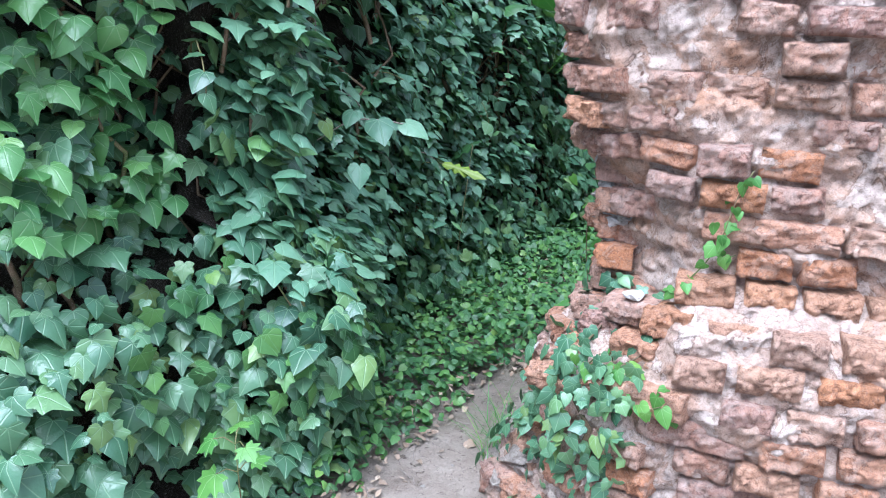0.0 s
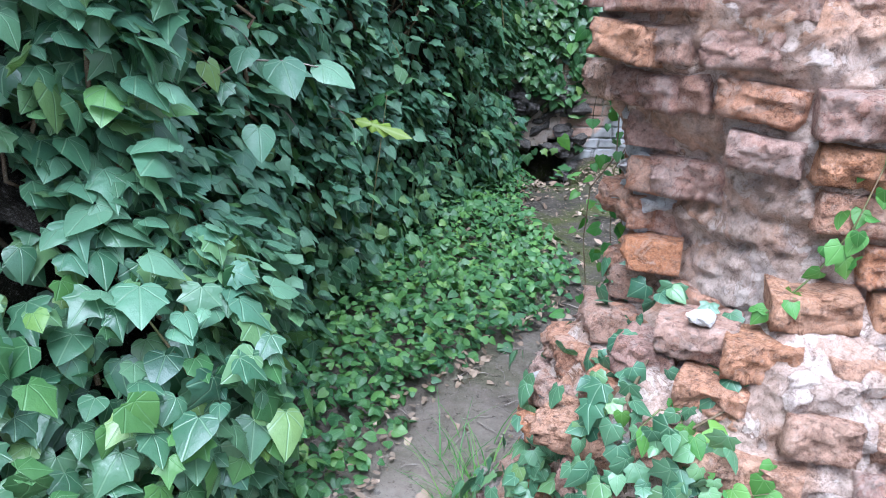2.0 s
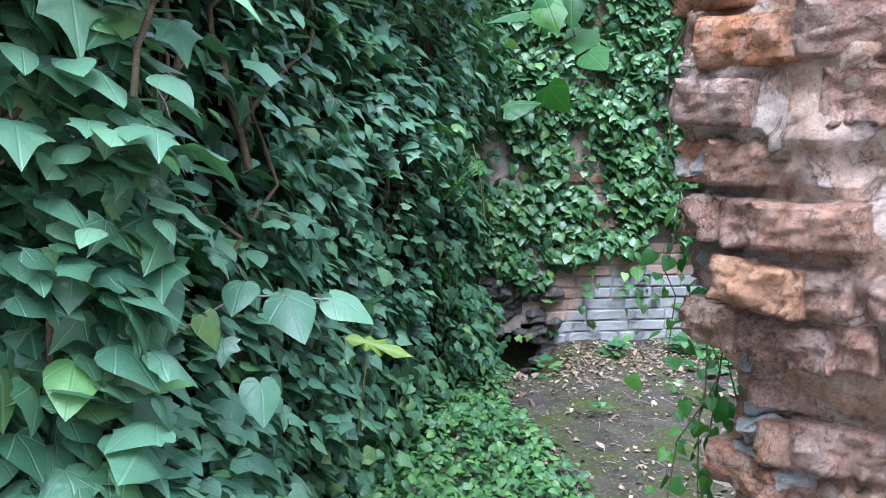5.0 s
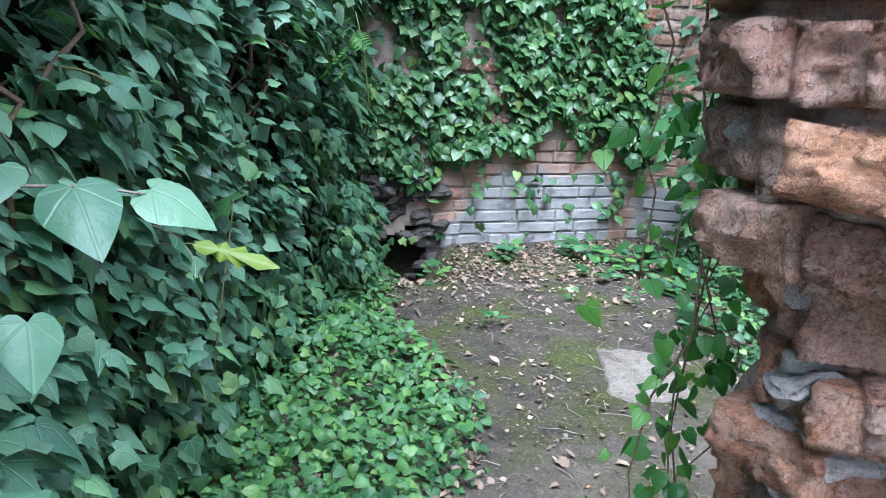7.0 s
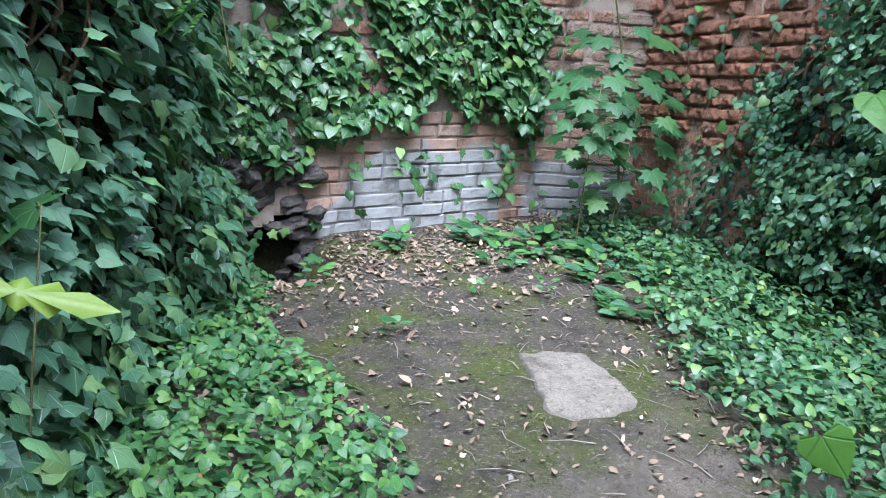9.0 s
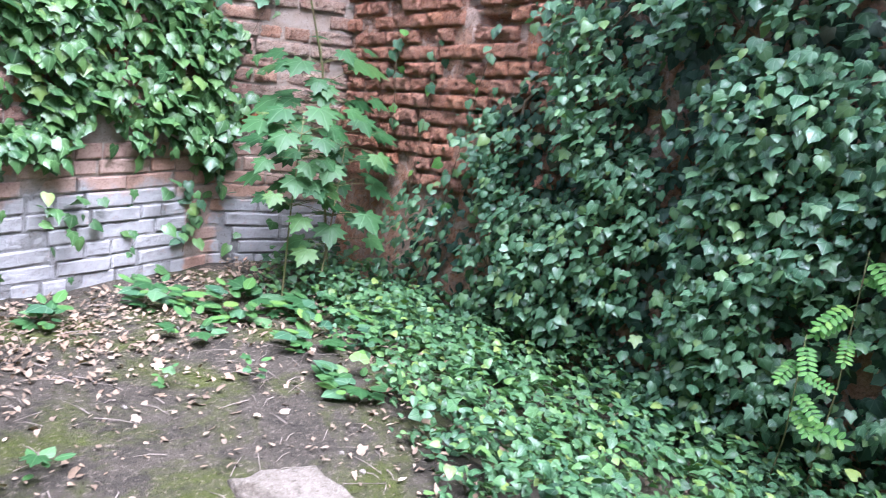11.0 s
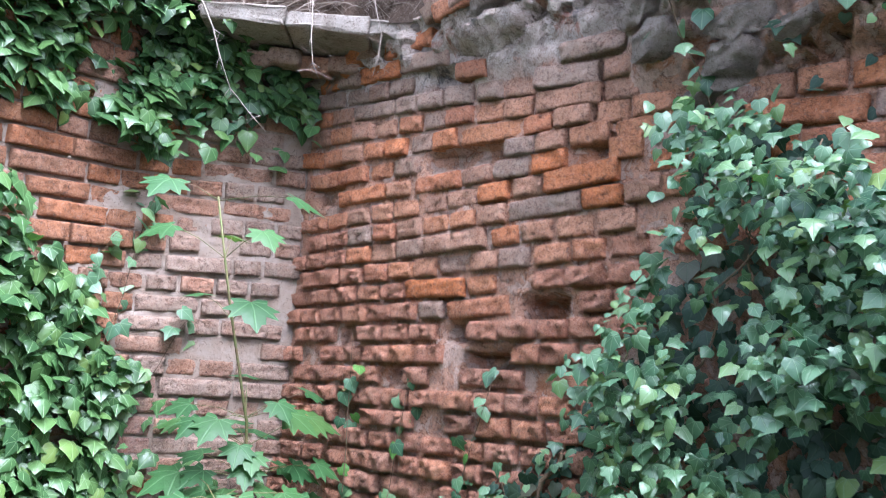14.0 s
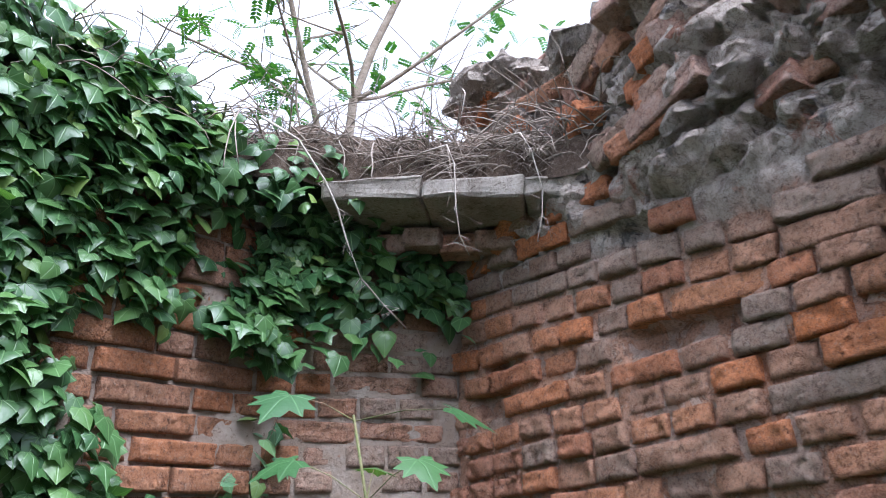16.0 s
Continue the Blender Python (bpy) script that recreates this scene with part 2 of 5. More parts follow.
def limed_brick():
    m = Nodes("whitewashed_brick")
    rnd = m.n.new("ShaderNodeObjectInfo").outputs["Random"]
    c = m.ramp(rnd, [(0.0, (0.46, 0.27, 0.19)), (0.5, (0.50, 0.36, 0.285)), (1.0, (0.38, 0.25, 0.195))])
    c = m.mix(m.grey(m.noise(75, 10, 0.8), 0.48, 0.66), c, m.mix(1.0, c, (0.55, 0.5, 0.47), "MULTIPLY"))
    cover, lime = limewash(m)
    c = m.mix(cover, c, m.mix(m.math("MULTIPLY", rnd, 0.22), lime, (0.28, 0.27, 0.26)))
    c = m.mix(m.math("MULTIPLY", m.grey(m.noise(34, 12, 0.8, warp=0.6), 0.54, 0.64), 0.6), c, m.mix(1.0, c, (0.62, 0.58, 0.53), "MULTIPLY"))
    n = m.bump(m.noise(40, 10, 0.75), 0.010, 1.0)
    return m.done(c, 0.93, m.bump(m.noise(150, 8, 0.75), 0.004, 1.0, n), 0.15)


M_LIMED = limed_brick()
M_OLD_MORTAR = old_mortar_material()
M_CORE = rough_material("rubble_core", (0.42, 0.355, 0.30), (0.57, 0.50, 0.43), (0.28, 0.24, 0.215), 14, 0.05)
M_STONE = rough_material("grey_stone", (0.38, 0.345, 0.295), (0.48, 0.44, 0.385), (0.27, 0.23, 0.19), 10, 0.02)
# Near-black backing colour standing in for the deep shade between ivy leaves.
M_GAP_SHADE = rough_material("gap_shade_backing", (0.022, 0.018, 0.013), (0.04, 0.033, 0.023), (0.016, 0.02, 0.010), 12, 0.05)
M_BARK = rough_material("grey_bark", (0.20, 0.16, 0.12), (0.30, 0.26, 0.21), (0.14, 0.12, 0.08), 40, 0.004)
M_VINE = rough_material("brown_vine_bark", (0.12, 0.08, 0.05), (0.20, 0.15, 0.09), (0.10, 0.10, 0.05), 40, 0.003)
M_DRY = rough_material("dry_roots", (0.26, 0.215, 0.18), (0.40, 0.345, 0.29), (0.17, 0.135, 0.11), 40, 0.002)
M_GREENSTEM = rough_material("green_stem", (0.10, 0.14, 0.04), (0.20, 0.16, 0.08), (0.16, 0.10, 0.06), 30, 0.001, 0.6)
M_IVY = leaf_material("mature_ivy_leaf", [(0.0, (0.027, 0.078, 0.046)), (0.35, (0.052, 0.122, 0.068)), (0.7, (0.080, 0.162, 0.086)), (0.93, (0.115, 0.205, 0.082)), (1.0, (0.16, 0.235, 0.07))], (0.20, 0.30, 0.18), 0.34, 0.18, 0.44)
# Darker ivy leaf for the inner layer: shade of the gaps in its colour.
M_INNER_SHADE_IVY = leaf_material("inner_shade_ivy_leaf", [(0.0, (0.014, 0.036, 0.026)), (0.4, (0.022, 0.052, 0.036)), (0.75, (0.032, 0.068, 0.044)), (0.9, (0.045, 0.075, 0.045)), (1.0, (0.07, 0.06, 0.04))], (0.07, 0.11, 0.07), 0.5, 0.1, 0.25)
# Leaf colour paled in place of the sky's reflection on waxy leaves.
M_SHEEN = leaf_material("sky_sheen_ivy_leaf", [(0.0, (0.055, 0.130, 0.078)), (0.4, (0.085, 0.178, 0.105)), (0.75, (0.120, 0.222, 0.132)), (0.9, (0.145, 0.250, 0.145)), (1.0, (0.13, 0.27, 0.07))], (0.17, 0.26, 0.16), 0.42, 0.16, 0.4)
M_CARPET = leaf_material("ground_ivy_leaf", [(0.0, (0.020, 0.065, 0.028)), (0.4, (0.038, 0.105, 0.036)), (0.75, (0.070, 0.160, 0.040)), (0.95, (0.105, 0.20, 0.045)), (1.0, (0.15, 0.23, 0.05))], (0.13, 0.24, 0.10), 0.42, 0.16)
M_IVY_GREEN = leaf_material("sunlit_ivy_leaf", [(0.0, (0.021, 0.061, 0.025)), (0.35, (0.036, 0.092, 0.032)), (0.7, (0.055, 0.122, 0.039)), (0.93, (0.083, 0.158, 0.045)), (1.0, (0.17, 0.24, 0.06))], (0.17, 0.28, 0.12), 0.34, 0.18, 0.4)
M_CARPET_COOL = leaf_material("shaded_ground_ivy_leaf", [(0.0, (0.024, 0.065, 0.038)), (0.4, (0.042, 0.105, 0.052)), (0.75, (0.068, 0.150, 0.060)), (0.95, (0.115, 0.20, 0.055)), (1.0, (0.20, 0.25, 0.06))], (0.16, 0.27, 0.14), 0.36, 0.14)
M_FRESH = leaf_material("young_green_leaf", [(0.0, (0.04, 0.125, 0.026)), (0.4, (0.06, 0.165, 0.034)), (0.8, (0.09, 0.205, 0.042)), (1.0, (0.15, 0.26, 0.05))], (0.18, 0.32, 0.11), 0.45, 0.25)
M_FRESH_IVY = leaf_material("fresh_ivy_leaf", [(0.0, (0.050, 0.135, 0.045)), (0.4, (0.072, 0.175, 0.055)), (0.8, (0.100, 0.215, 0.065)), (1.0, (0.14, 0.26, 0.07))], (0.22, 0.34, 0.17), 0.36, 0.24, 0.45)
M_VINELEAF = leaf_material("vine_leaf", [(0.0, (0.018, 0.065, 0.012)), (0.4, (0.03, 0.10, 0.018)), (0.8, (0.05, 0.14, 0.025)), (1.0, (0.10, 0.20, 0.03))], (0.08, 0.17, 0.05), 0.45, 0.3)
M_MAPLE = leaf_material("maple_leaf", [(0.0, (0.015, 0.056, 0.018)), (0.5, (0.026, 0.080, 0.025)), (0.9, (0.042, 0.105, 0.030)), (1.0, (0.075, 0.13, 0.03))], (0.09, 0.18, 0.075), 0.5, 0.2)
M_LITTER = leaf_material("dead_leaf", [(0.0, (0.08, 0.052, 0.034)), (0.4, (0.14, 0.090, 0.058)), (0.75, (0.21, 0.140, 0.092)), (0.94, (0.30, 0.220, 0.155)), (0.98, (0.42, 0.34, 0.26)), (1.0, (0.30, 0.12, 0.06))], (0.30, 0.20, 0.12), 0.7, 0.05)


def soil_material():
    m = Nodes("trodden_soil")
    pos = m.coords()
    sp = m.n.new("ShaderNodeSeparateXYZ")
    m.link(pos, sp.inputs[0])
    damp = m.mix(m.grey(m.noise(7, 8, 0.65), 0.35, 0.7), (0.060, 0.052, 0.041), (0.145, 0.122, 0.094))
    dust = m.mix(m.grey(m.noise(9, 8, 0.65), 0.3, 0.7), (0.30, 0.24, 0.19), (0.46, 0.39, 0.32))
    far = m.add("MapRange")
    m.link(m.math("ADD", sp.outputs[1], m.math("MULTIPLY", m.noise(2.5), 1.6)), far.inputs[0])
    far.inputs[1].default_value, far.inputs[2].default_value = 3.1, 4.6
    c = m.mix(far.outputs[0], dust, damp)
    c = m.mix(m.math("MULTIPLY", far.outputs[0], m.grey(m.noise(1.9, 8, 0.75, warp=0.4), 0.46, 0.60)), c, m.mix(m.noise(60, 4), (0.055, 0.070, 0.016), (0.13, 0.145, 0.035)))
    c = m.mix(m.math("MULTIPLY", m.noise(160, 5, 0.7), 0.6), c, m.mix(1.0, c, (0.35, 0.33, 0.3), "MULTIPLY"))
    c = m.mix(m.grey(m.noise(55, 10, 0.8), 0.54, 0.62), c, m.mix(0.55, c, (0.34, 0.28, 0.22)))
    # Darker flecks painted in for shade in the hollows of the soil.
    c = m.mix(m.grey(m.noise(34, 10, 0.8, warp=1.0), 0.55, 0.62), c, m.mix(1.0, c, (0.4, 0.38, 0.36), "MULTIPLY"))
    n = m.bump(m.noise(22, 10, 0.78), 0.03, 1.0)
    n = m.bump(m.noise(110, 6, 0.75), 0.008, 1.0, n)
    return m.done(c, 0.9, n, 0.2)


M_SOIL = soil_material()


# ---------------- mesh builders ----------------
def mesh_of(name, verts, faces, mat, smooth=False, uv=None):
    me = bpy.data.meshes.new(name)
    me.from_pydata([tuple(v) for v in verts], [], [tuple(f) for f in faces])
    me.materials.append(mat)
    if smooth:
        me.shade_smooth()
    if uv is not None:
        layer = me.uv_layers.new(name="UVMap")
        idx = np.zeros(len(me.loops), dtype=np.int32)
        me.loops.foreach_get("vertex_index", idx)
        layer.data.foreach_set("uv", np.asarray(uv, dtype=np.float32)[idx].ravel())
    me.update()
    return me


def part(name, me, parent, m=None, label=""):
    ob = new(name, me)
    ob.parent = parent
    if m is not None:
        ob.matrix_basis = m
    return tagged(ob, label=label)


def fbm(p, scale, octaves=4):
    return noise.fractal(Vector(p) * scale, 1.0, 2.0, octaves)


def rubble(p, scale=7.0):
    """Broken masonry: blocks that stand proud by different amounts, with grooves between them."""
    d, near = noise.voronoi(Vector((p[0], p[1], p[2] * 1.5)) * scale)
    return noise.noise(near[0] * 13.7) - 0.9 * max(0.0, 0.10 - (d[1] - d[0])) / 0.10


class Surface:
    """An upright surface over a line on the plan; its outside lies to the right of the line's direction. bulge(s, z) pushes it out."""

    def __init__(self, line, bulge=None):
        self.p = np.array(line, float)
        self.d = np.r_[0, np.cumsum(np.hypot(*np.diff(self.p, axis=0).T))]
        self.length, self.bulge = self.d[-1], bulge or (lambda s, z: 0.0)

    def plan(self, s):
        x, y = np.interp(s, self.d, self.p[:, 0]), np.interp(s, self.d, self.p[:, 1])
        e = 0.06
        a = [np.interp(s + e, self.d, self.p[:, k]) - np.interp(s - e, self.d, self.p[:, k]) for k in (0, 1)]
        l = math.hypot(*a) or 1.0
        return x, y, a[0] / l, a[1] / l

    def at(self, s, z, out=0.0):
        x, y, tx, ty = self.plan(s)
        o = self.bulge(s, z) + out
        return Vector((x + ty * o, y - tx * o, z)), Vector((ty, -tx, 0)), Vector((tx, ty, 0))


def wall_body(name, surf, z0, z1, thick, mat, step=0.05, out=-0.02, rough=0.012, top=None, label="", skip=None, broken=None, smooth=True, dent=None, relief=None):
    """The core of a wall behind its bricks: an uneven face with thickness, top and back."""
    ns, nz = max(2, int(surf.length / step)), max(2, int((z1 - z0) / step))
    verts, faces = [], []
    for i in range(ns + 1):
        s = surf.length * i / ns
        zt = top(s) if top else z1
        for j in range(nz + 1):
            z = z0 + (zt - z0) * j / nz
            p, n, t = surf.at(s, z, out)
            k = (rough(z) if callable(rough) else rough) * (fbm(p, 6.0) * 1.2 + fbm(p, 22.0, 5) * 1.1)
            k -= dent(s, z) if dent else 0.0
            if broken:
                w = broken(s, z)
                k += w * (relief(p) if relief else rubble(p, 5.0) + 0.55 * rubble(p, 13.0) + 0.5 * fbm(p, 45.0, 3)) if w else 0.0
            verts.append(p + n * k + Vector((0, 0, 0.03 * fbm(p, 9.0) if j == nz else 0)))
    for i in range(ns):
        for j in range(nz):
            a = i * (nz + 1) + j
            if skip and skip(surf.length * (i + 0.5) / ns, verts[a].z):
                continue
            faces.append((a, a + nz + 1, a + nz + 2, a + 1))
    base = len(verts)
    for i in range(ns + 1):
        s = surf.length * i / ns
        x, y, tx, ty = surf.plan(s)
        for z in (z0, (top(s) if top else z1) + 0.05 * fbm((x, y, 3), 5)):
            verts.append(Vector((x - ty * thick, y + tx * thick, z)))
    for i in range(ns):
        a, b = i * (nz + 1) + nz, base + 2 * i + 1
        faces += [(a, a + nz + 1, b + 2, b), (b, b + 2, b + 1, b - 1)]
    for i, flip in ((0, False), (ns, True)):
        ring = [i * (nz + 1) + j for j in range(nz + 1)] + [base + 2 * i + 1, base + 2 * i]
        faces.append(tuple(ring if flip else ring[::-1]))
    ob = new(name, mesh_of(name, verts, faces, mat, smooth))
    return tagged(ob, label=label, category="wall", kind="structure")


def brick_mesh(name, length, height, depth, mat, wear, seed, fine=1):
    """One worn brick: a rounded, chipped front and four sides; x along the wall, -y outwards."""
    rng = np.random.default_rng(seed)
    lip = 0.007
    us = [0, lip / length] + list(np.linspace(0.12, 0.88, (5 if length > 0.18 else 3) * fine)) + [1 - lip / length, 1]
    ws = [0, lip / height] + list(np.linspace(0.3, 0.7, 2 * fine - 1) if fine > 1 else [0.5]) + [1 - lip / height, 1]
    nx, nz = len(us) - 1, len(ws) - 1
    verts, faces = [], []
    off = rng.uniform(0, 50, 3)
    for i, u in enumerate(us):
        for j, w in enumerate(ws):
            x, z = (u - 0.5) * length, (w - 0.5) * height
            q = Vector((x * 22 + off[0], off[1], z * 22 + off[2]))
            d = wear * (0.55 * noise.noise(q) + 0.45 * noise.noise(q * 2.9) + (0.5 * rubble(q, 0.9) if fine > 1 else 0.0))
            if i in (0, nx) or j in (0, nz):
                d += 0.005 + 0.9 * wear * max(0.0, noise.noise(q * 1.9))
            if (i in (0, 1, nx - 1, nx)) and (j in (0, 1, nz - 1, nz)):
                d += 0.8 * wear * max(0.0, noise.noise(q * 3.1))
            if i in (0, nx):
                x *= 1 + 0.03 * noise.noise(q * 2)
            if j in (0, nz):
                z *= 1 + 0.07 * noise.noise(q * 2 + Vector((5, 1, 2)))
            verts.append((x, d, z))
    idx = lambda i, j: i * (nz + 1) + j
    for i in range(nx):
        for j in range(nz):
            faces.append((idx(i, j), idx(i + 1, j), idx(i + 1, j + 1), idx(i, j + 1)))
    ring = [idx(i, 0) for i in range(nx)] + [idx(nx, j) for j in range(nz)] + [idx(i, nz) for i in range(nx, 0, -1)] + [idx(0, j) for j in range(nz, 0, -1)]
    base = len(verts)
    for k in ring:
        x, d, z = verts[k]
        verts.append((x * 1.01, depth, z * 1.01))
    for k in range(len(ring)):
        k2 = (k + 1) % len(ring)
        faces.append((ring[k2], ring[k], base + k, base + k2))
    return mesh_of(name, verts, faces, mat, fine > 1)


def brick_set(name, mat, height, wear, seed, sets=5, fine=1):
    return {kind: [brick_mesh(name, l, height, 0.10, mat, wear, seed + 10 * q + i, fine) for i in range(sets)] for q, (kind, l) in enumerate((("header", 0.132), ("stretcher", 0.285)))}


def lay_bricks(parent, surf, s0, s1, z0, z1, course, choose, rng, proud=0.006, tilt=1.5, keep=None, stretch=0.35, slope=None, rise=None, uneven=0.006, joint=0.014):
    """Courses of single bricks on a surface. choose(s, z) gives the set to take from; keep(s, z) leaves some out."""
    rows = int((z1 - z0) / course)
    for r in range(rows):
        z = z0 + (r + 0.5) * course
        s = s0 - rng.uniform(0, 0.13)
        while s < s1:
            kind = "stretcher" if rng.random() < stretch * (0.4 if z < 1.7 and stretch < 0.2 else 1.0) else "header"
            full = 0.132 if kind == "header" else 0.285
            length = full * rng.uniform(0.82, 1.06)
            mid = s + length / 2
            zz = z + (slope(mid, z) if slope else 0.0)
            if mid > s0 and mid < s1 and (keep is None or keep(mid, zz)):
                p, n, t = surf.at(mid, zz, proud + rng.normal(0, uneven))
                me = choose(mid, zz)[kind]
                ob = new("brick", me[rng.integers(len(me))])
                ob.parent = parent
                ang = math.degrees(math.atan2(t.y, t.x))
                ob.matrix_basis = pose(*p, rng.normal(0, tilt), rng.normal(0, tilt) + (rise(mid, zz) if rise else 0), ang + rng.normal(0, tilt)) @ Matrix.Diagonal((length / full, 1, rng.uniform(0.90, 1.05), 1))
            s += length + joint * rng.uniform(0.7, 1.5)


def tube(verts, faces, pts, r0, r1, sides=5):
    """Adds a tapered tube along the points."""
    base, n = len(verts), len(pts)
    for i, p in enumerate(pts):
        p = Vector(p)
        d = (Vector(pts[min(i + 1, n - 1)]) - Vector(pts[max(i - 1, 0)]))
        d = d.normalized() if d.length > 1e-9 else Vector((0, 0, 1))
        a = d.orthogonal().normalized()
        b = d.cross(a)
        r = r0 + (r1 - r0) * i / max(1, n - 1)
        for k in range(sides):
            w = 2 * math.pi * k / sides
            verts.append(p + a * (r * math.cos(w)) + b * (r * math.sin(w)))
    for i in range(n - 1):
        for k in range(sides):
            k2 = (k + 1) % sides
            faces.append((base + i * sides + k, base + i * sides + k2, base + (i + 1) * sides + k2, base + (i + 1) * sides + k))
    faces.append(tuple(base + (n - 1) * sides + k for k in range(sides)))


# ---------------- leaves ----------------
def leaf_shape(half, rib=(0.0, 0.33, 1.0), fold=0.22, curl=0.22, wave=0.0):
    """Half an outline from stalk to tip, mirrored; triangles fan from the rib. Tip along +y, top side +z."""
    pts = [(0, rib[0])] + half + [(0, rib[2])]
    out = pts + [(-x, y) for x, y in half[::-1]]
    v = [(x, y, -fold * abs(x) ** 1.3 - curl * y * y + wave * math.sin(9 * y + 5 * x) * abs(x)) for x, y in out]
    c = len(v)
    v.append((0, rib[1], 0.05 - curl * rib[1] ** 2))
    f = [(c, (k + 1) % c, k) for k in range(c)]
    return np.array(v), np.array(f)[:, ::-1][:, [0, 1, 2]]


IVY = [leaf_shape([(0.26, -0.15), (0.47, 0.02), (0.44, 0.18), (0.55, 0.38), (0.33, 0.58), (0.12, 0.84)], wave=0.05),
       leaf_shape([(0.28, -0.16), (0.48, 0.04), (0.47, 0.24), (0.50, 0.40), (0.28, 0.66)], fold=0.3),
       leaf_shape([(0.28, -0.14), (0.49, 0.08), (0.46, 0.32), (0.25, 0.70)], curl=0.32),
       leaf_shape([(0.22, -0.12), (0.52, -0.02), (0.42, 0.18), (0.58, 0.44), (0.27, 0.54), (0.12, 0.80)], fold=0.1, curl=0.35, wave=0.08)]
IVY_FINE = [leaf_shape([(0.10, -0.13), (0.22, -0.17), (0.36, -0.12), (0.49, 0.02), (0.47, 0.11), (0.44, 0.19), (0.49, 0.29), (0.53, 0.38), (0.43, 0.45), (0.31, 0.56), (0.19, 0.75), (0.09, 0.90)], wave=0.06),
            leaf_shape([(0.10, -0.14), (0.24, -0.18), (0.39, -0.12), (0.48, 0.03), (0.49, 0.15), (0.48, 0.27), (0.44, 0.40), (0.36, 0.53), (0.24, 0.72), (0.11, 0.89)], fold=0.3, wave=0.05),
            leaf_shape([(0.12, -0.12), (0.26, -0.15), (0.41, -0.06), (0.48, 0.08), (0.47, 0.24), (0.41, 0.42), (0.30, 0.61), (0.15, 0.84)], curl=0.32),
            leaf_shape([(0.10, -0.11), (0.26, -0.14), (0.42, -0.10), (0.53, -0.01), (0.45, 0.10), (0.43, 0.19), (0.52, 0.33), (0.56, 0.43), (0.40, 0.47), (0.27, 0.55), (0.17, 0.72), (0.08, 0.88)], fold=0.12, curl=0.35, wave=0.08)]
HEART = [leaf_shape([(0.14, -0.12), (0.28, -0.11), (0.40, 0.02), (0.43, 0.17), (0.38, 0.43), (0.28, 0.63), (0.13, 0.86)], curl=0.25),
         leaf_shape([(0.30, -0.12), (0.46, 0.12), (0.36, 0.48), (0.14, 0.82)], fold=0.32)]
LOW = [leaf_shape([(0.26, -0.10), (0.42, 0.15), (0.38, 0.45), (0.18, 0.80)], curl=0.25), leaf_shape([(0.30, -0.12), (0.47, 0.20), (0.22, 0.68)], fold=0.3)]
OVAL = [leaf_shape([(0.16, 0.12), (0.26, 0.40), (0.20, 0.75)], fold=0.1, curl=0.1)]
DEAD = [leaf_shape([(0.18, 0.10), (0.27, 0.42), (0.14, 0.78)], fold=-0.7, curl=-0.3), leaf_shape([(0.30, -0.1), (0.40, 0.3), (0.28, 0.36), (0.34, 0.56), (0.12, 0.7)], fold=-0.3, curl=0.6)]
MAPLE = [leaf_shape([(0.18, -0.16), (0.46, -0.20), (0.40, 0.02), (0.72, 0.20), (0.50, 0.30), (0.62, 0.52), (0.30, 0.46), (0.26, 0.70), (0.14, 0.74)], fold=0.16, curl=0.2)]


def frames_for(normals, tips):
    """Turn matrices (columns x, tip, top) for leaves, from their top and tip directions."""
    y = tips - (tips * normals).sum(1)[:, None] * normals
    y /= np.linalg.norm(y, axis=1)[:, None] + 1e-9
    x = np.cross(y, normals)
    return np.stack([x, y, normals], axis=2)


def leaves_mesh(name, shapes, pos, turn, size, mat, rng):
    """All the leaves of a patch in one mesh."""
    pick = rng.integers(len(shapes), size=len(pos))
    vs, fs, uvs, base = [], [], [], 0
    for k, (v, f) in enumerate(shapes):
        w = np.nonzero(pick == k)[0]
        if not len(w):
            continue
        warp = np.ones((len(w), 1, 3))
        warp[:, 0, 0] = rng.uniform(0.85, 1.15, len(w))
        warp[:, 0, 2] = rng.uniform(0.3, 1.9, len(w))
        local = v[None] * warp * size[w][:, None, None]
        vs.append((np.einsum("nij,nvj->nvi", turn[w], local) + pos[w][:, None]).reshape(-1, 3))
        fs.append((f[None] + (np.arange(len(w)) * len(v))[:, None, None]).reshape(-1, 3) + base)
        uvs.append(np.tile(v[:, :2], (len(w), 1)))
        base += len(w) * len(v)
    v, f, uv = np.concatenate(vs), np.concatenate(fs), np.concatenate(uvs)
    me = bpy.data.meshes.new(name)
    me.vertices.add(len(v))
    me.vertices.foreach_set("co", v.astype(np.float32).ravel())
    me.loops.add(len(f) * 3)
    me.loops.foreach_set("vertex_index", f.astype(np.int32).ravel())
    me.polygons.add(len(f))
    me.polygons.foreach_set("loop_start", np.arange(0, len(f) * 3, 3, dtype=np.int32))
    layer = me.uv_layers.new(name="UVMap")
    layer.data.foreach_set("uv", uv[f.ravel()].astype(np.float32).ravel())
    me.materials.append(mat)
    me.update()
    me.validate()
    me.shade_smooth()
    return me


def single_leaves(parent, shapes, mat, pos, turn, size, rng, name="leaf"):
    """Leaves as parts of their plant, on shared meshes."""
    mes = [mesh_of(name, v, f, mat, True, v[:, :2]) for v, f in shapes]
    for p, m, s in zip(pos, turn, size):
        ob = new(name, mes[rng.integers(len(mes))])
        ob.parent = parent
        mm = Matrix(m.tolist()).to_4x4()
        ob.matrix_basis = Matrix.Translation(p.tolist()) @ mm @ Matrix.Diagonal((s, s, s * rng.uniform(0.5, 1.6), 1))


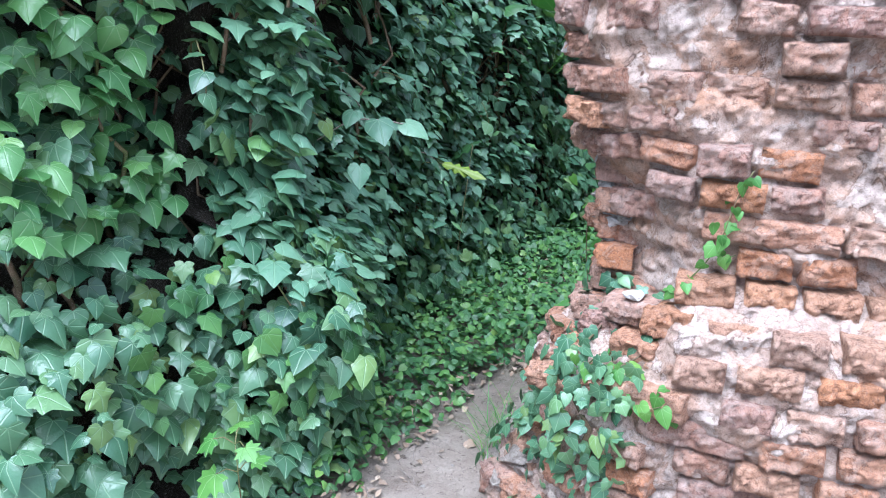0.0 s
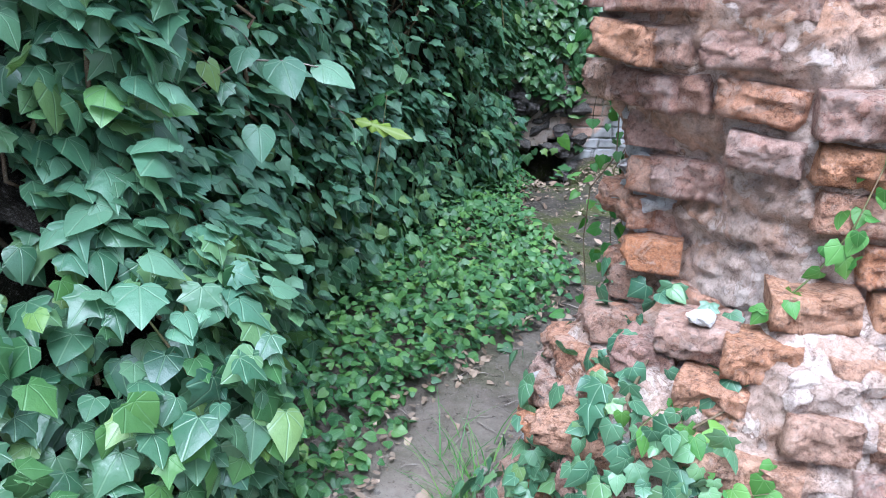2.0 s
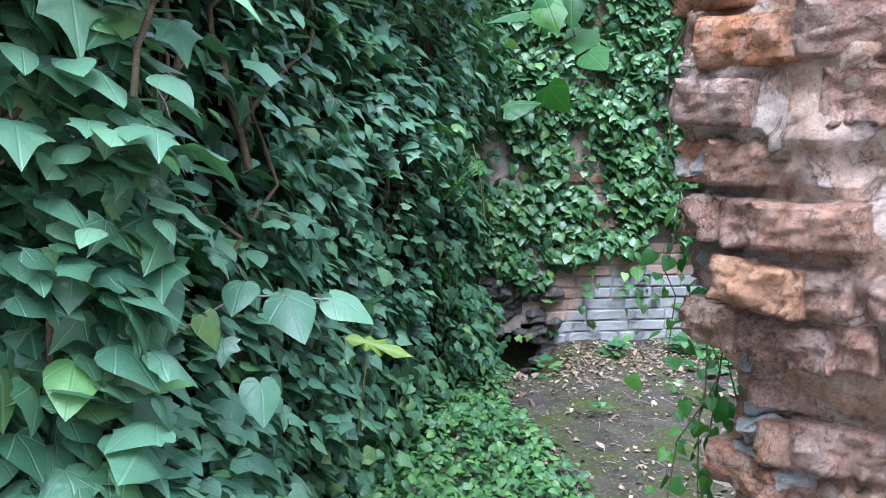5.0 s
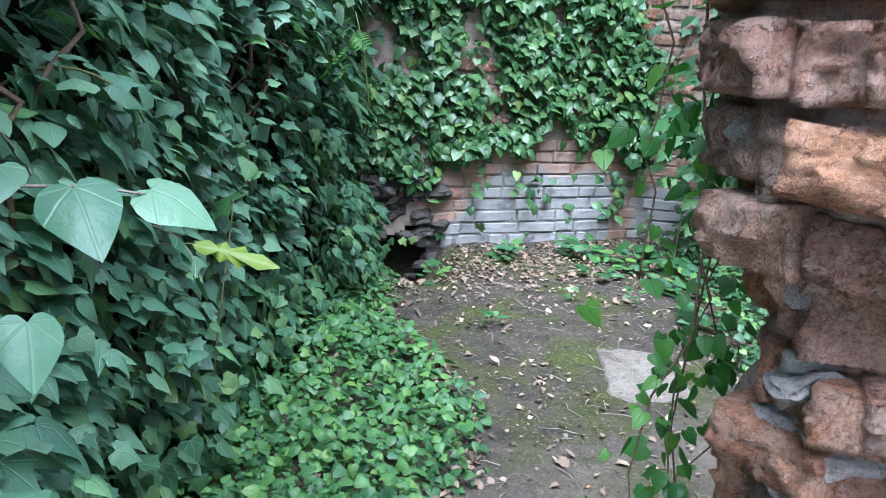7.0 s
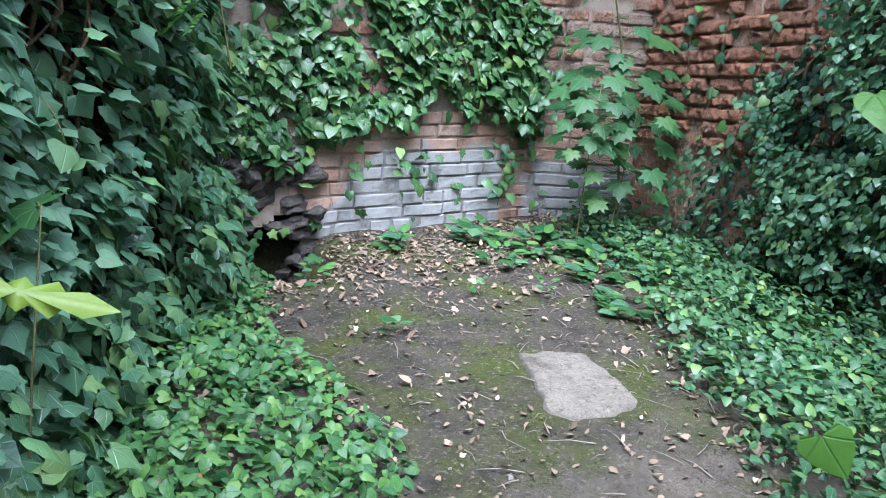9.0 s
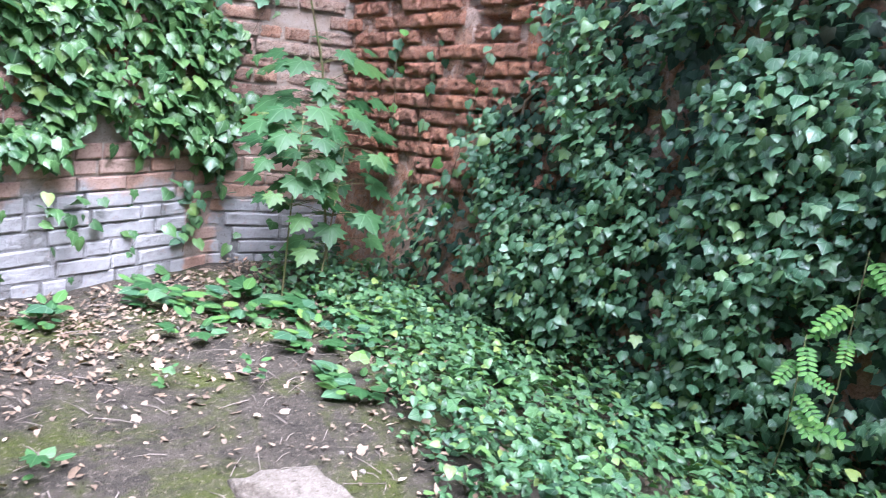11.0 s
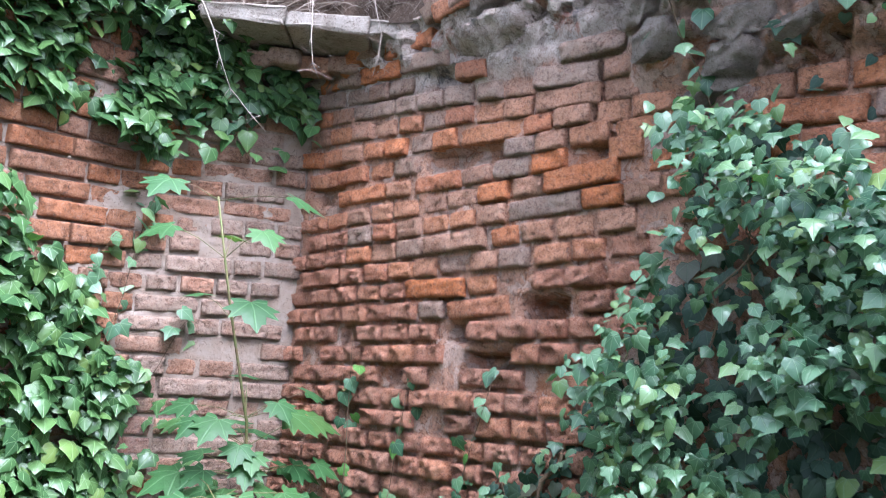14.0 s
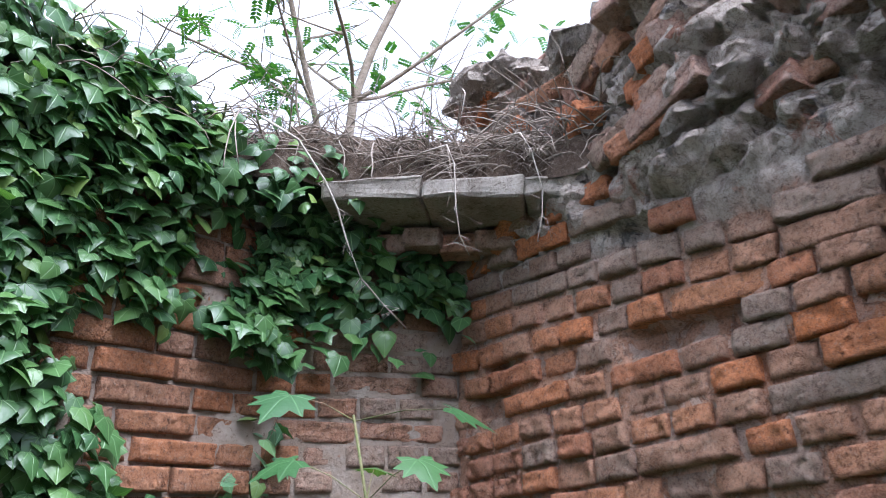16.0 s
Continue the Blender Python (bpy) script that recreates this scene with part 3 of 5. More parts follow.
def hang(normals, rng, lift=(0.1, 0.9), spread=0.5):
    """Directions for leaves that hang from a wall like shingles: the top looks outwards and up, the tip down."""
    n = len(normals)
    top = normals + rng.normal(0, spread, (n, 3))
    top[:, 2] += rng.uniform(*lift, n)
    top /= np.linalg.norm(top, axis=1)[:, None]
    tip = np.c_[rng.normal(0, 0.55, (n, 2)), -np.ones(n)] + 0.35 * normals
    return frames_for(top, tip)


def ivy_on(name, surf, s0, s1, z0, z1, count, mask, rng, label, mat=M_IVY, shapes=IVY, depth=(-0.13, 0.05), size=(0.045, 0.085), near=None, stems=14, singles=300, clump=0.07, lift=(0.25, 1.25), spread=0.5, stem_mat=M_VINE, fine=None, gaps=-0.2):
    """Ivy over a wall: leaves in clumps over a web of stems. mask(s, z) is the chance that a leaf grows there."""
    root = tagged(new(name), label=label, category="ivy")
    pos, nor = [], []
    tries = 0
    while len(pos) < count and tries < count * 8:
        tries += 1
        s, z = rng.uniform(s0, s1), rng.uniform(z0, z1)
        if rng.random() > mask(s, z):
            continue
        c = fbm((s * 2.6, z * 2.6, 7.3), 1.0, 3)
        if gaps is not None and c < gaps and rng.random() < 0.85:
            continue
        o = rng.uniform(*depth) + clump * c
        p, n, t = surf.at(s, z, o)
        pos.append(p)
        nor.append(n)
    pos, nor = np.array(pos), np.array(nor)
    size = rng.uniform(*size, len(pos)) * np.where(rng.random(len(pos)) < 0.25, 0.65, 1.0)
    turn = hang(nor, rng, lift, spread)
    alone = np.zeros(len(pos), bool)
    if near is not None:
        alone[[i for i, p in enumerate(pos) if near(p)][:singles]] = True
    single_leaves(root, IVY_FINE if shapes is IVY else shapes, mat, pos[alone], turn[alone], size[alone], rng)
    if fine is not None:
        close = np.array([bool(fine(p)) for p in pos]) & ~alone
        tagged(part("foliage", leaves_mesh("foliage", IVY_FINE, pos[close], turn[close], size[close], mat, rng), root), kind="stuff")
        alone |= close
    if (~alone).any():
        tagged(part("foliage", leaves_mesh("foliage", shapes, pos[~alone], turn[~alone], size[~alone], mat, rng), root), kind="stuff")
    verts, faces = [], []
    for k in range(stems):
        s, z, pts = rng.uniform(s0, s1), z0 + rng.uniform(0.0, 0.6) * (z1 - z0), []
        drift = rng.normal(0, 0.5)
        while z < z1 and s0 < s < s1 and len(pts) < 60:
            if mask(s, z) > 0.5:
                pts.append(surf.at(s, z, depth[0] * 0.75 + 0.03 * math.sin(7 * z + k))[0])
            elif pts:
                break
            z += 0.06
            s += 0.06 * (drift + rng.normal(0, 0.5))
        if len(pts) > 3:
            tube(verts, faces, pts, rng.uniform(0.004, 0.011), 0.002)
    if verts:
        tagged(part("stem", mesh_of("stem", verts, faces, stem_mat, True), root), label="woody brown ivy stems", kind="stuff")
    return root


# ---------------- ground ----------------
def ground_height(x, y):
    if abs(x) > 9 or abs(y) > 12:
        return 0.0
    h = 0.018 * fbm((x, y, 0), 1.6) + 0.010 * fbm((x, y, 4), 7.0)
    h -= 0.55 * math.exp(-(((x - 1.45) / 0.27) ** 2 + ((y - 5.98) / 0.46) ** 2) ** 2)
    return h


gx = np.r_[-700, -80, -15, np.linspace(-3, 5, 150), 12, 80, 700]
gy = np.r_[-700, -80, -15, np.linspace(-2, 7.5, 180), 15, 80, 700]
gv = [(x, y, ground_height(x, y)) for x in gx for y in gy]
gf = [(i * len(gy) + j, (i + 1) * len(gy) + j, (i + 1) * len(gy) + j + 1, i * len(gy) + j + 1) for i in range(len(gx) - 1) for j in range(len(gy) - 1)]
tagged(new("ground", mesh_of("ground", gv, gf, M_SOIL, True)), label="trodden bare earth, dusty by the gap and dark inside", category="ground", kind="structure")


# ---------------- walls ----------------
def step01(x, a, b):
    t = min(1.0, max(0.0, (x - a) / (b - a)))
    return t * t * (3 - 2 * t)


# the broken end of the wall beside the gap
def pier_bulge(s, z):
    o = 0.05 * fbm((s * 3, z * 3, 1.0), 1.0, 3) + 0.016 * fbm((s * 4, z * 15, 3.0), 1.0, 3)
    o += 0.12 * step01(s, 0.66, 0.74) * (1 - step01(z, 0.74, 0.84))
    o += 0.13 * step01(s, 0.44, 0.56) * (1 - step01(s, 0.66, 0.74)) * (1 - step01(z, 0.64, 0.71))
    o -= 0.02 * step01(s, 0.5, 0.8) * step01(z, 0.9, 1.1)
    o += (0.16 * (1 - step01(z, 0.0, 0.45)) - 0.12 * step01(z, 0.5, 0.75) * (1 - step01(z, 0.95, 1.25)) + 0.03 * step01(z, 1.3, 1.45)) * (1 - step01(s, 0.35, 0.75))
    return o


def crust(p):
    """Lumpy mortar left between and over worn bricks, in ledges that follow the courses."""
    q = (p[0], p[1], p[2] * 1.6)
    return 0.013 * rubble(q, 9.0) + 0.009 * rubble(q, 21.0) + 0.007 * fbm(p, 40.0, 4) + 0.012 * max(0.0, noise.noise(Vector((p[0] * 7, p[1] * 7, p[2] * 26))))


PIER = Surface([(0.52, 2.34), (0.345, 2.10), (0.44, 1.93), (0.63, 1.77), (0.90, 1.68), (1.35, 1.60), (3.05, 1.30)], pier_bulge)
PIER_TOP = 1.95
wall_south = wall_body("wall_south", PIER, -0.1, PIER_TOP, 0.34, M_OLD_MORTAR, 0.0135, -0.003, 0.008, label="broken end of an old brick wall, mortar crumbling, beside the gap", broken=lambda s, z: 1.0 if s < 1.7 else 0.0, smooth=True, relief=crust)

# the two walls that meet in the far corner
A_LINE = [(0.2, 6.06), (1.15, 6.10), (3.28, 6.13), (3.88, 5.78), (4.05, 5.68)]
WALL_A = Surface(A_LINE, lambda s, z: 0.015 * fbm((s, z, 2), 3.0))
CORNER = WALL_A.length - 0.2


def b_bulge(s, z):
    s -= 0.2
    o = 0.012 * fbm((s, z, 5), 4.0)
    o += 0.08 * step01(z, 2.35, 2.75) * step01(s, 0.5, 1.3) + 0.05 * step01(z, 2.3, 2.9)
    o += 0.10 * step01(z, 2.3, 2.6) * fbm((s * 2.2, z * 2.2, 9), 1.0)
    o += 0.10 * step01(z, 2.22, 2.40) * step01(s, 1.60, 1.80)
    return o


# bricks that have fallen out of the east wall: along, up, half width, half height, depth
FALLEN = ((1.19, 2.165, 0.17, 0.036, 0.055), (0.37, 2.08, 0.10, 0.036, 0.050), (0.42, 2.16, 0.05, 0.034, 0.045), (1.60, 1.630, 0.08, 0.036, 0.100), (1.37, 1.440, 0.10, 0.036, 0.085),
          (0.95, 1.375, 0.07, 0.034, 0.070), (1.80, 2.140, 0.06, 0.036, 0.045), (1.25, 1.540, 0.06, 0.034, 0.070), (0.62, 1.50, 0.06, 0.034, 0.050), (1.08, 2.47, 0.12, 0.036, 0.040), (0.70, 1.22, 0.10, 0.036, 0.06))


def fallen(s, z, grow=1.0):
    """How deep the wall is hollowed at a place where a brick is gone."""
    z -= (s - 1.1) * b_rise(z)
    for a, b, w, h, d in FALLEN:
        b -= (a - 1.1) * b_rise(b)
        k = max(abs(s - a) / w, abs(z - b) / h)
        if k < 1.25 * grow:
            return d * (1 - step01(k, 0.8, 1.25))
    return 0.0


def b_rise(z):
    """How the courses climb away from the corner: less towards the top."""
    return 0.075 * (1 - step01(z, 1.95, 2.3)) - 0.03 * step01(z, 2.2, 2.4)


def strata(p, tilt=0.27):
    """Broken vault masonry: thick slabs in layers that climb along the wall, with gaps between."""
    along = -p[1]
    u, v = along * math.cos(tilt) + p[2] * math.sin(tilt), p[2] * math.cos(tilt) - along * math.sin(tilt)
    d, near = noise.voronoi(Vector((u * 4.2 + p[0], 0.3, v * 9.5)))
    e, close = noise.voronoi(Vector((u * 11 + p[0], 5.3, v * 19)))
    gap = max(0.0, 0.14 - (d[1] - d[0])) / 0.14
    return 0.75 * noise.noise(near[0] * 13.7) - 0.7 * gap + 0.45 * noise.noise(close[0] * 9.1) + 0.25 * fbm(p, 17.0, 4) + 0.22 * fbm(p, 55.0, 3)


WALL_B = Surface([(3.94, 5.98), (3.88, 5.78), (3.45, 4.30), (3.02, 2.80), (2.62, 1.05)], b_bulge)
def limewashed_mortar():
    m = Nodes("mortar_with_limewash")
    c = m.mix(m.grey(m.noise(11, 8, 0.65), 0.35, 0.7), (0.33, 0.25, 0.19), (0.43, 0.365, 0.305))
    cover, lime = limewash(m)
    c = m.mix(cover, c, m.mix(0.45, lime, (0.20, 0.19, 0.18)))
    c = m.mix(m.grey(m.noise(40, 12, 0.8, warp=1.2), 0.54, 0.60), c, m.mix(1.0, c, (0.6, 0.56, 0.52), "MULTIPLY"))
    n = m.bump(m.noise(26, 10, 0.75), 0.02, 1.0)
    return m.done(c, 0.93, m.bump(m.noise(110, 8, 0.75), 0.008, 1.0, n), 0.15)


wall_north = wall_body("wall_north", WALL_A, -0.5, 2.80, 0.55, limewashed_mortar(), 0.03, -0.008, 0.006, label="old brick wall with whitewashed foot under ivy", skip=lambda s, z: 1.0 < s < 1.5 and z < 0.12 + 0.08 * math.sin(9 * s))
def east_mortar():
    m = Nodes("pale_mortar_under_brown_rubble")
    sp = m.n.new("ShaderNodeSeparateXYZ")
    m.link(m.coords(), sp.inputs[0])
    pale = m.mix(m.grey(m.noise(13, 8, 0.65), 0.35, 0.65), (0.58, 0.43, 0.32), (0.70, 0.60, 0.50))
    pale = m.mix(m.grey(m.math("ADD", sp.outputs[2], m.math("MULTIPLY", m.noise(5), 0.3)), 1.75, 2.1), (0.54, 0.31, 0.205), pale)
    pale = m.mix(m.grey(m.noise(4, 6, 0.7), 0.52, 0.62), pale, (0.44, 0.20, 0.105))
    core = m.mix(m.grey(m.noise(9, 8, 0.7), 0.38, 0.62), (0.42, 0.35, 0.295), (0.60, 0.53, 0.455))
    core = m.mix(m.grey(m.noise(6, 7, 0.7, warp=0.8), 0.58, 0.63), core, (0.42, 0.22, 0.16))
    core = m.mix(m.grey(m.noise(5, 7, 0.7, warp=0.8, at=m.mix(1.0, m.coords(), (3.0, 1.0, 2.0), "ADD")), 0.56, 0.62), core, (0.17, 0.155, 0.145))
    c = m.mix(m.grey(m.math("SUBTRACT", m.math("ADD", sp.outputs[2], m.math("MULTIPLY", m.noise(6), 0.2)), 1.6), 0.88, 0.98), pale, core)
    c = m.mix(m.grey(m.noise(34, 12, 0.8, warp=1.2), 0.52, 0.60), c, m.mix(1.0, c, (0.45, 0.41, 0.38), "MULTIPLY"))
    c = m.mix(m.grey(m.noise(90, 8, 0.8), 0.57, 0.66), c, m.mix(0.5, c, (0.60, 0.54, 0.47)))
    n = m.bump(m.noise(20, 10, 0.78), 0.04, 1.0)
    c, n = m.flakes(c, n, 12, 0.54, (0.58, 0.49, 0.41), 0.55, 0.010)
    c, n = m.flakes(c, n, 29, 0.57, (0.30, 0.22, 0.18), 0.5, -0.008)
    c, n = m.speckle(c, n, 1.0)
    return m.done(c, 0.93, n, 0.15)


wall_east = wall_body("wall_east", WALL_B, -0.2, 3.4, 0.6, east_mortar(), 0.022, -0.008, lambda z: 0.003, top=lambda s: 3.05 + 0.22 * step01(s, 0.2, 0.7) + 0.08 * fbm((s, 1, 1), 5), label="ruined brick wall with the rubble of a fallen vault above", broken=lambda s, z: 0.085 * step01(z, 2.46 - 0.3 * step01(s, 1.8, 2.2), 2.62 - 0.3 * step01(s, 1.8, 2.2)) if s < 3.2 else 0.0, smooth=False, dent=lambda s, z: fallen(s, z) + 0.008 * (1 - step01(z, 1.55, 1.85)), relief=strata)

# the bank and wall under the ivy on the other side
BANK = Surface([(-2.6, 0.55), (-1.6, 1.2), (-1.0, 1.55), (-0.62, 1.84), (-0.36, 2.02), (-0.20, 2.16), (-0.24, 2.45), (-0.26, 2.9), (-0.14, 3.4), (0.08, 3.88), (0.40, 4.32), (0.75, 4.85), (1.05, 5.4), (1.2, 6.0)],
               lambda s, z: 0.13 * fbm((s * 1.3, z * 1.3, 11), 1.0, 3) + 0.05 * fbm((s, z, 4), 4.0, 2) + 0.06 * (1 - step01(z, 0.2, 0.8)) - 0.03 + 0.05 * step01(z, 1.6, 2.3) - 0.24 * step01(z, 0.58, 0.95) * step01(s, 1.9, 2.4) * (1 - step01(s, 3.3, 3.8)))
wall_west = wall_body("wall_west", BANK, -0.1, 3.0, 0.7, M_GAP_SHADE, 0.07, -0.22, 0.05, top=lambda s: 2.2 + 0.25 * fbm((s, 0, 2), 1.2), label="wall and earth bank overgrown with ivy, coloured dark for the shade in its gaps")


# ---------------- ivy ----------------
rng = np.random.default_rng(7)
ivy_on("ivy", BANK, 0.2, BANK.length - 0.05, 0.0, 2.4, 17500, lambda s, z: 1.0, rng, "dense dark green ivy hanging over the bank beside the gap", near=lambda p: p[0] < 0.0 and 1.5 < p[1] < 2.3 and p[2] < 1.6, depth=(-0.19, 0.03), size=(0.040, 0.086), stems=60, lift=(0.45, 2.1), spread=0.5, clump=0.11, gaps=-0.34, singles=120, fine=lambda p: p[1] < 2.15)


ivy_on("ivy", BANK, 1.75, 2.45, 0.9, 2.1, 270, lambda s, z: 1.0, rng, "fresh light green ivy leaves standing out before the older growth", mat=M_FRESH_IVY, lift=(0.7, 2.2), shapes=IVY_FINE, depth=(0.02, 0.14), size=(0.05, 0.085), stems=4, clump=0.04, stem_mat=M_GREENSTEM)
ivy_on("ivy", BANK, 2.2, 3.0, 0.35, 0.75, 50, lambda s, z: 1.0, rng, "few fresh light green ivy leaves low in the older growth", mat=M_CARPET, depth=(0.0, 0.08), size=(0.05, 0.08), stems=2, clump=0.02, stem_mat=M_GREENSTEM)
ivy_on("ivy", BANK, 2.5, 3.9, 0.66, 2.2, 560, lambda s, z: 1.0, rng, "broad grey-green ivy leaves, paled for sky sheen, on stems reaching out over the path", mat=M_SHEEN, shapes=HEART + IVY_FINE, depth=(0.0, 0.10), size=(0.045, 0.092), stems=9, clump=0.06, lift=(1.2, 3.6), spread=0.5)
ivy_on("ivy", BANK, 3.1, 5.4, 0.5, 2.3, 2200, lambda s, z: 1.0, rng, "ivy leaves coloured paler for the light they catch on the overgrown bank", mat=M_SHEEN, depth=(-0.02, 0.08), size=(0.04, 0.075), stems=10, clump=0.05, lift=(1.2, 3.2), spread=0.6)


def east_mask(s, z):
    s -= 0.2
    edge = np.interp(z, [0.0, 0.5, 0.9, 1.3, 1.55, 2.1, 2.6], [0.55, 0.7, 1.12, 1.40, 1.72, 1.83, 1.78]) + 0.06 * math.sin(11 * z)
    top = 2.20 - 0.32 * step01(s, 1.95, 2.35) + 0.06 * math.sin(6 * s)
    thin = 0.3 if (z < 0.9 and s < 1.3) else 1.0
    return thin * step01(s, edge - 0.05, edge + 0.06) * (1.0 - 0.93 * step01(z, top - 0.06, top + 0.06))


ivy_on("ivy", WALL_B, 0.35, WALL_B.length, 0.0, 2.65, 5000, lambda s, z: east_mask(s - 0.10, z), rng, "inner ivy close against the ruined brick wall, coloured dark for the shade in the gaps", depth=(0.0, 0.06), mat=M_INNER_SHADE_IVY, size=(0.04, 0.068), stems=14, clump=0.02, lift=(0.0, 0.5), spread=0.35, gaps=None)
IVY_B = Surface(WALL_B.p, lambda s, z: b_bulge(s, z) + 0.10 * step01(z, 0.75, 1.6) - 0.06 * step01(z, 1.9, 2.4))
ivy_on("ivy", IVY_B, 0.35, WALL_B.length, 0.0, 2.65, 14000, lambda s, z: east_mask(s - 0.13 * step01(z, 0.9, 1.5), z), rng, "dark green ivy standing out from the ruined brick wall", near=lambda p: 0.8 < p[2] < 1.7 and 3.2 < p[1] < 4.2, depth=(0.02, 0.17), size=(0.025, 0.054), singles=60, stems=22, clump=0.11, lift=(0.35, 1.6), spread=0.55, gaps=-0.14)


def north_mask(s, z):
    x = s + 0.2
    low = 0.68 + 0.10 * math.sin(5.1 * x + 1) + 0.07 * math.sin(13 * x)
    if x < 1.85:
        low = 0.52 + 0.12 * math.sin(7 * x)
    high = 2.9
    if x > 2.4:
        edge = 2.60 + 1.07 * max(0.0, 1.96 - z) + 0.05 * math.sin(17 * z)
        bare = step01(x, edge - 0.07, edge + 0.07) * (1 - step01(z, 2.14 + 0.04 * math.sin(9 * x), 2.24 + 0.04 * math.sin(9 * x)))
        bare = max(bare, 0.96 * step01(x, 3.15, 3.45) * (1 - step01(z, 2.36, 2.45)))
        patch = 0.55 if z < 1.15 and fbm((x, z, 6), 3.0) < 0.0 else 1.0
        return (1 - bare) * patch * (1.0 if low < z < high else 0.03)
    return 1.0 if low < z < high else 0.04


ivy_on("ivy", WALL_A, 0.6, CORNER - 0.02, 0.02, 3.0, 10000, north_mask, rng, "green ivy hanging over the brick wall in the corner", near=lambda p: p[0] > 2.6 and p[2] > 2.2, depth=(0.0, 0.12), size=(0.05, 0.085), singles=90, stems=26, clump=0.08, gaps=-0.36, mat=M_IVY_GREEN, lift=(0.35, 1.5))


def carpet(name, inside, box, count, label, height=(0.0, 0.13), size=(0.019, 0.046), near=None, mat=M_CARPET, lump=0.05):
    root = tagged(new(name), label=label, category="ground ivy")
    pos = []
    while len(pos) < count:
        x, y = rng.uniform(box[0], box[2]), rng.uniform(box[1], box[3])
        w = inside(x, y)
        if rng.random() < w:
            pos.append((x, y, ground_height(x, y) + rng.uniform(*height) * (0.4 + 0.6 * w) + lump * max(0, fbm((x, y, 3), 3.0))))
    pos = np.array(pos)
    n = len(pos)
    top = np.c_[rng.normal(0, 0.45, (n, 2)), np.ones(n)]
    top[:, :2] += np.array((0.1, -0.25))
    top /= np.linalg.norm(top, axis=1)[:, None]
    turn = frames_for(top, np.c_[rng.normal(0, 1, (n, 2)), np.full(n, -0.2)])
    size = rng.uniform(*size, n)
    alone = np.zeros(n, bool)
    if near:
        alone[[i for i, p in enumerate(pos) if near(p)][:150]] = True
    single_leaves(root, LOW + IVY[1:3], mat, pos[alone], turn[alone], size[alone], rng)
    tagged(part("foliage", leaves_mesh("foliage", LOW + IVY[2:3], pos[~alone], turn[~alone], size[~alone], mat, rng), root), kind="stuff")
    return root


def left_carpet(x, y):
    edge = np.interp(y, [2.0, 2.45, 2.8, 3.05, 3.45, 3.8, 4.3, 4.8, 5.4, 5.8], [-0.2, 0.0, 0.17, 0.42, 0.86, 1.02, 1.08, 1.02, 1.25, 1.2]) + 0.06 * fbm((x, y, 8), 4.0)
    return 1.0 - step01(x, edge - 0.12, edge + 0.05)


def right_carpet(x, y):
    edge = np.interp(y, [2.2, 2.8, 3.3, 3.6, 3.9, 4.3, 4.5, 4.9, 5.6], [1.2, 1.5, 1.85, 2.05, 2.2, 2.45, 2.8, 2.9, 3.1]) + 0.10 * fbm((x, y, 18), 3.0)
    return step01(x, edge - 0.05, edge + 0.22)


carpet("ground_ivy", left_carpet, (-0.4, 2.0, 1.4, 5.9), 10000, "low bright green ivy carpeting the ground by the path", near=lambda p: 0.2 < p[0] < 1.0 and 3.2 < p[1] < 3.9)
carpet("ground_ivy", right_carpet, (1.1, 2.2, 3.7, 5.7), 12500, "low green ivy carpeting the ground below the wall", near=lambda p: 1.8 < p[0] < 2.6 and 3.2 < p[1] < 3.9, height=(0.0, 0.17), mat=M_CARPET_COOL, lump=0.16)

# ---------------- slab in the path ----------------
sv, sf, k = [], [], 0
slab_edge = [(1.80, 4.29), (1.93, 4.25), (2.03, 4.17), (1.99, 3.98), (1.92, 3.80), (1.78, 3.76), (1.63, 3.79), (1.60, 3.90), (1.71, 4.08)]
mid = Vector((1.81, 4.02))
rim = []
for i in range(len(slab_edge)):
    p, q = Vector(slab_edge[i]), Vector(slab_edge[(i + 1) % len(slab_edge)])
    for u in (0, 0.25, 0.5, 0.75):
        c = p.lerp(q, u)
        rim.append(c + (c - mid) * 0.10 * fbm((c.x, c.y, 1), 12))
for share, z in ((1.06, -0.02), (1.0, 0.008), (0.95, 0.017), (0.7, 0.021), (0.4, 0.022)):
    for c in rim:
        w = mid + (c - mid) * share
        sv.append((w.x, w.y, z + ground_height(w.x, w.y) + 0.006 * fbm((w.x, w.y, 2), 14) * (share < 1.03)))
m4 = len(rim)
for r in range(4):
    for i in range(m4):
        sf.append((r * m4 + i, (r + 1) * m4 + i, (r + 1) * m4 + (i + 1) % m4, r * m4 + (i + 1) % m4))
sf.append(tuple(4 * m4 + i for i in range(m4))[::-1])
M_SLAB = rough_material("worn_pale_slab", (0.26, 0.225, 0.18), (0.34, 0.30, 0.25), (0.15, 0.125, 0.095), 9, 0.02)
tagged(new("stone_slab", mesh_of("stone_slab", sv, sf, M_SLAB, True)), label="pale worn stone slab sunk into the bare earth", category="slab")

# ---------------- brick shapes ----------------
SET_PIER = brick_set("brick", M_PIER, 0.064, 0.020, 100, 9, 3)
SET_PIER_ORANGE = brick_set("brick", M_PIER_ORANGE, 0.067, 0.024, 200, 6, 3)
SET_ORANGE = brick_set("brick", M_ORANGE, 0.066, 0.012, 300, 9, 2)
SET_FRESH = brick_set("brick", M_FRESH_BRICK, 0.067, 0.007, 400, 8, 2)
SET_LIMED = brick_set("brick", M_LIMED, 0.070, 0.006, 500, 6)
SET_PINK = brick_set("brick", M_PINK, 0.067, 0.009, 600)
SET_GREY = brick_set("brick", M_GREY, 0.066, 0.011, 700, 8, 2)
SET_ERODED = brick_set("brick", M_ERODED, 0.063, 0.026, 800, 9, 2)


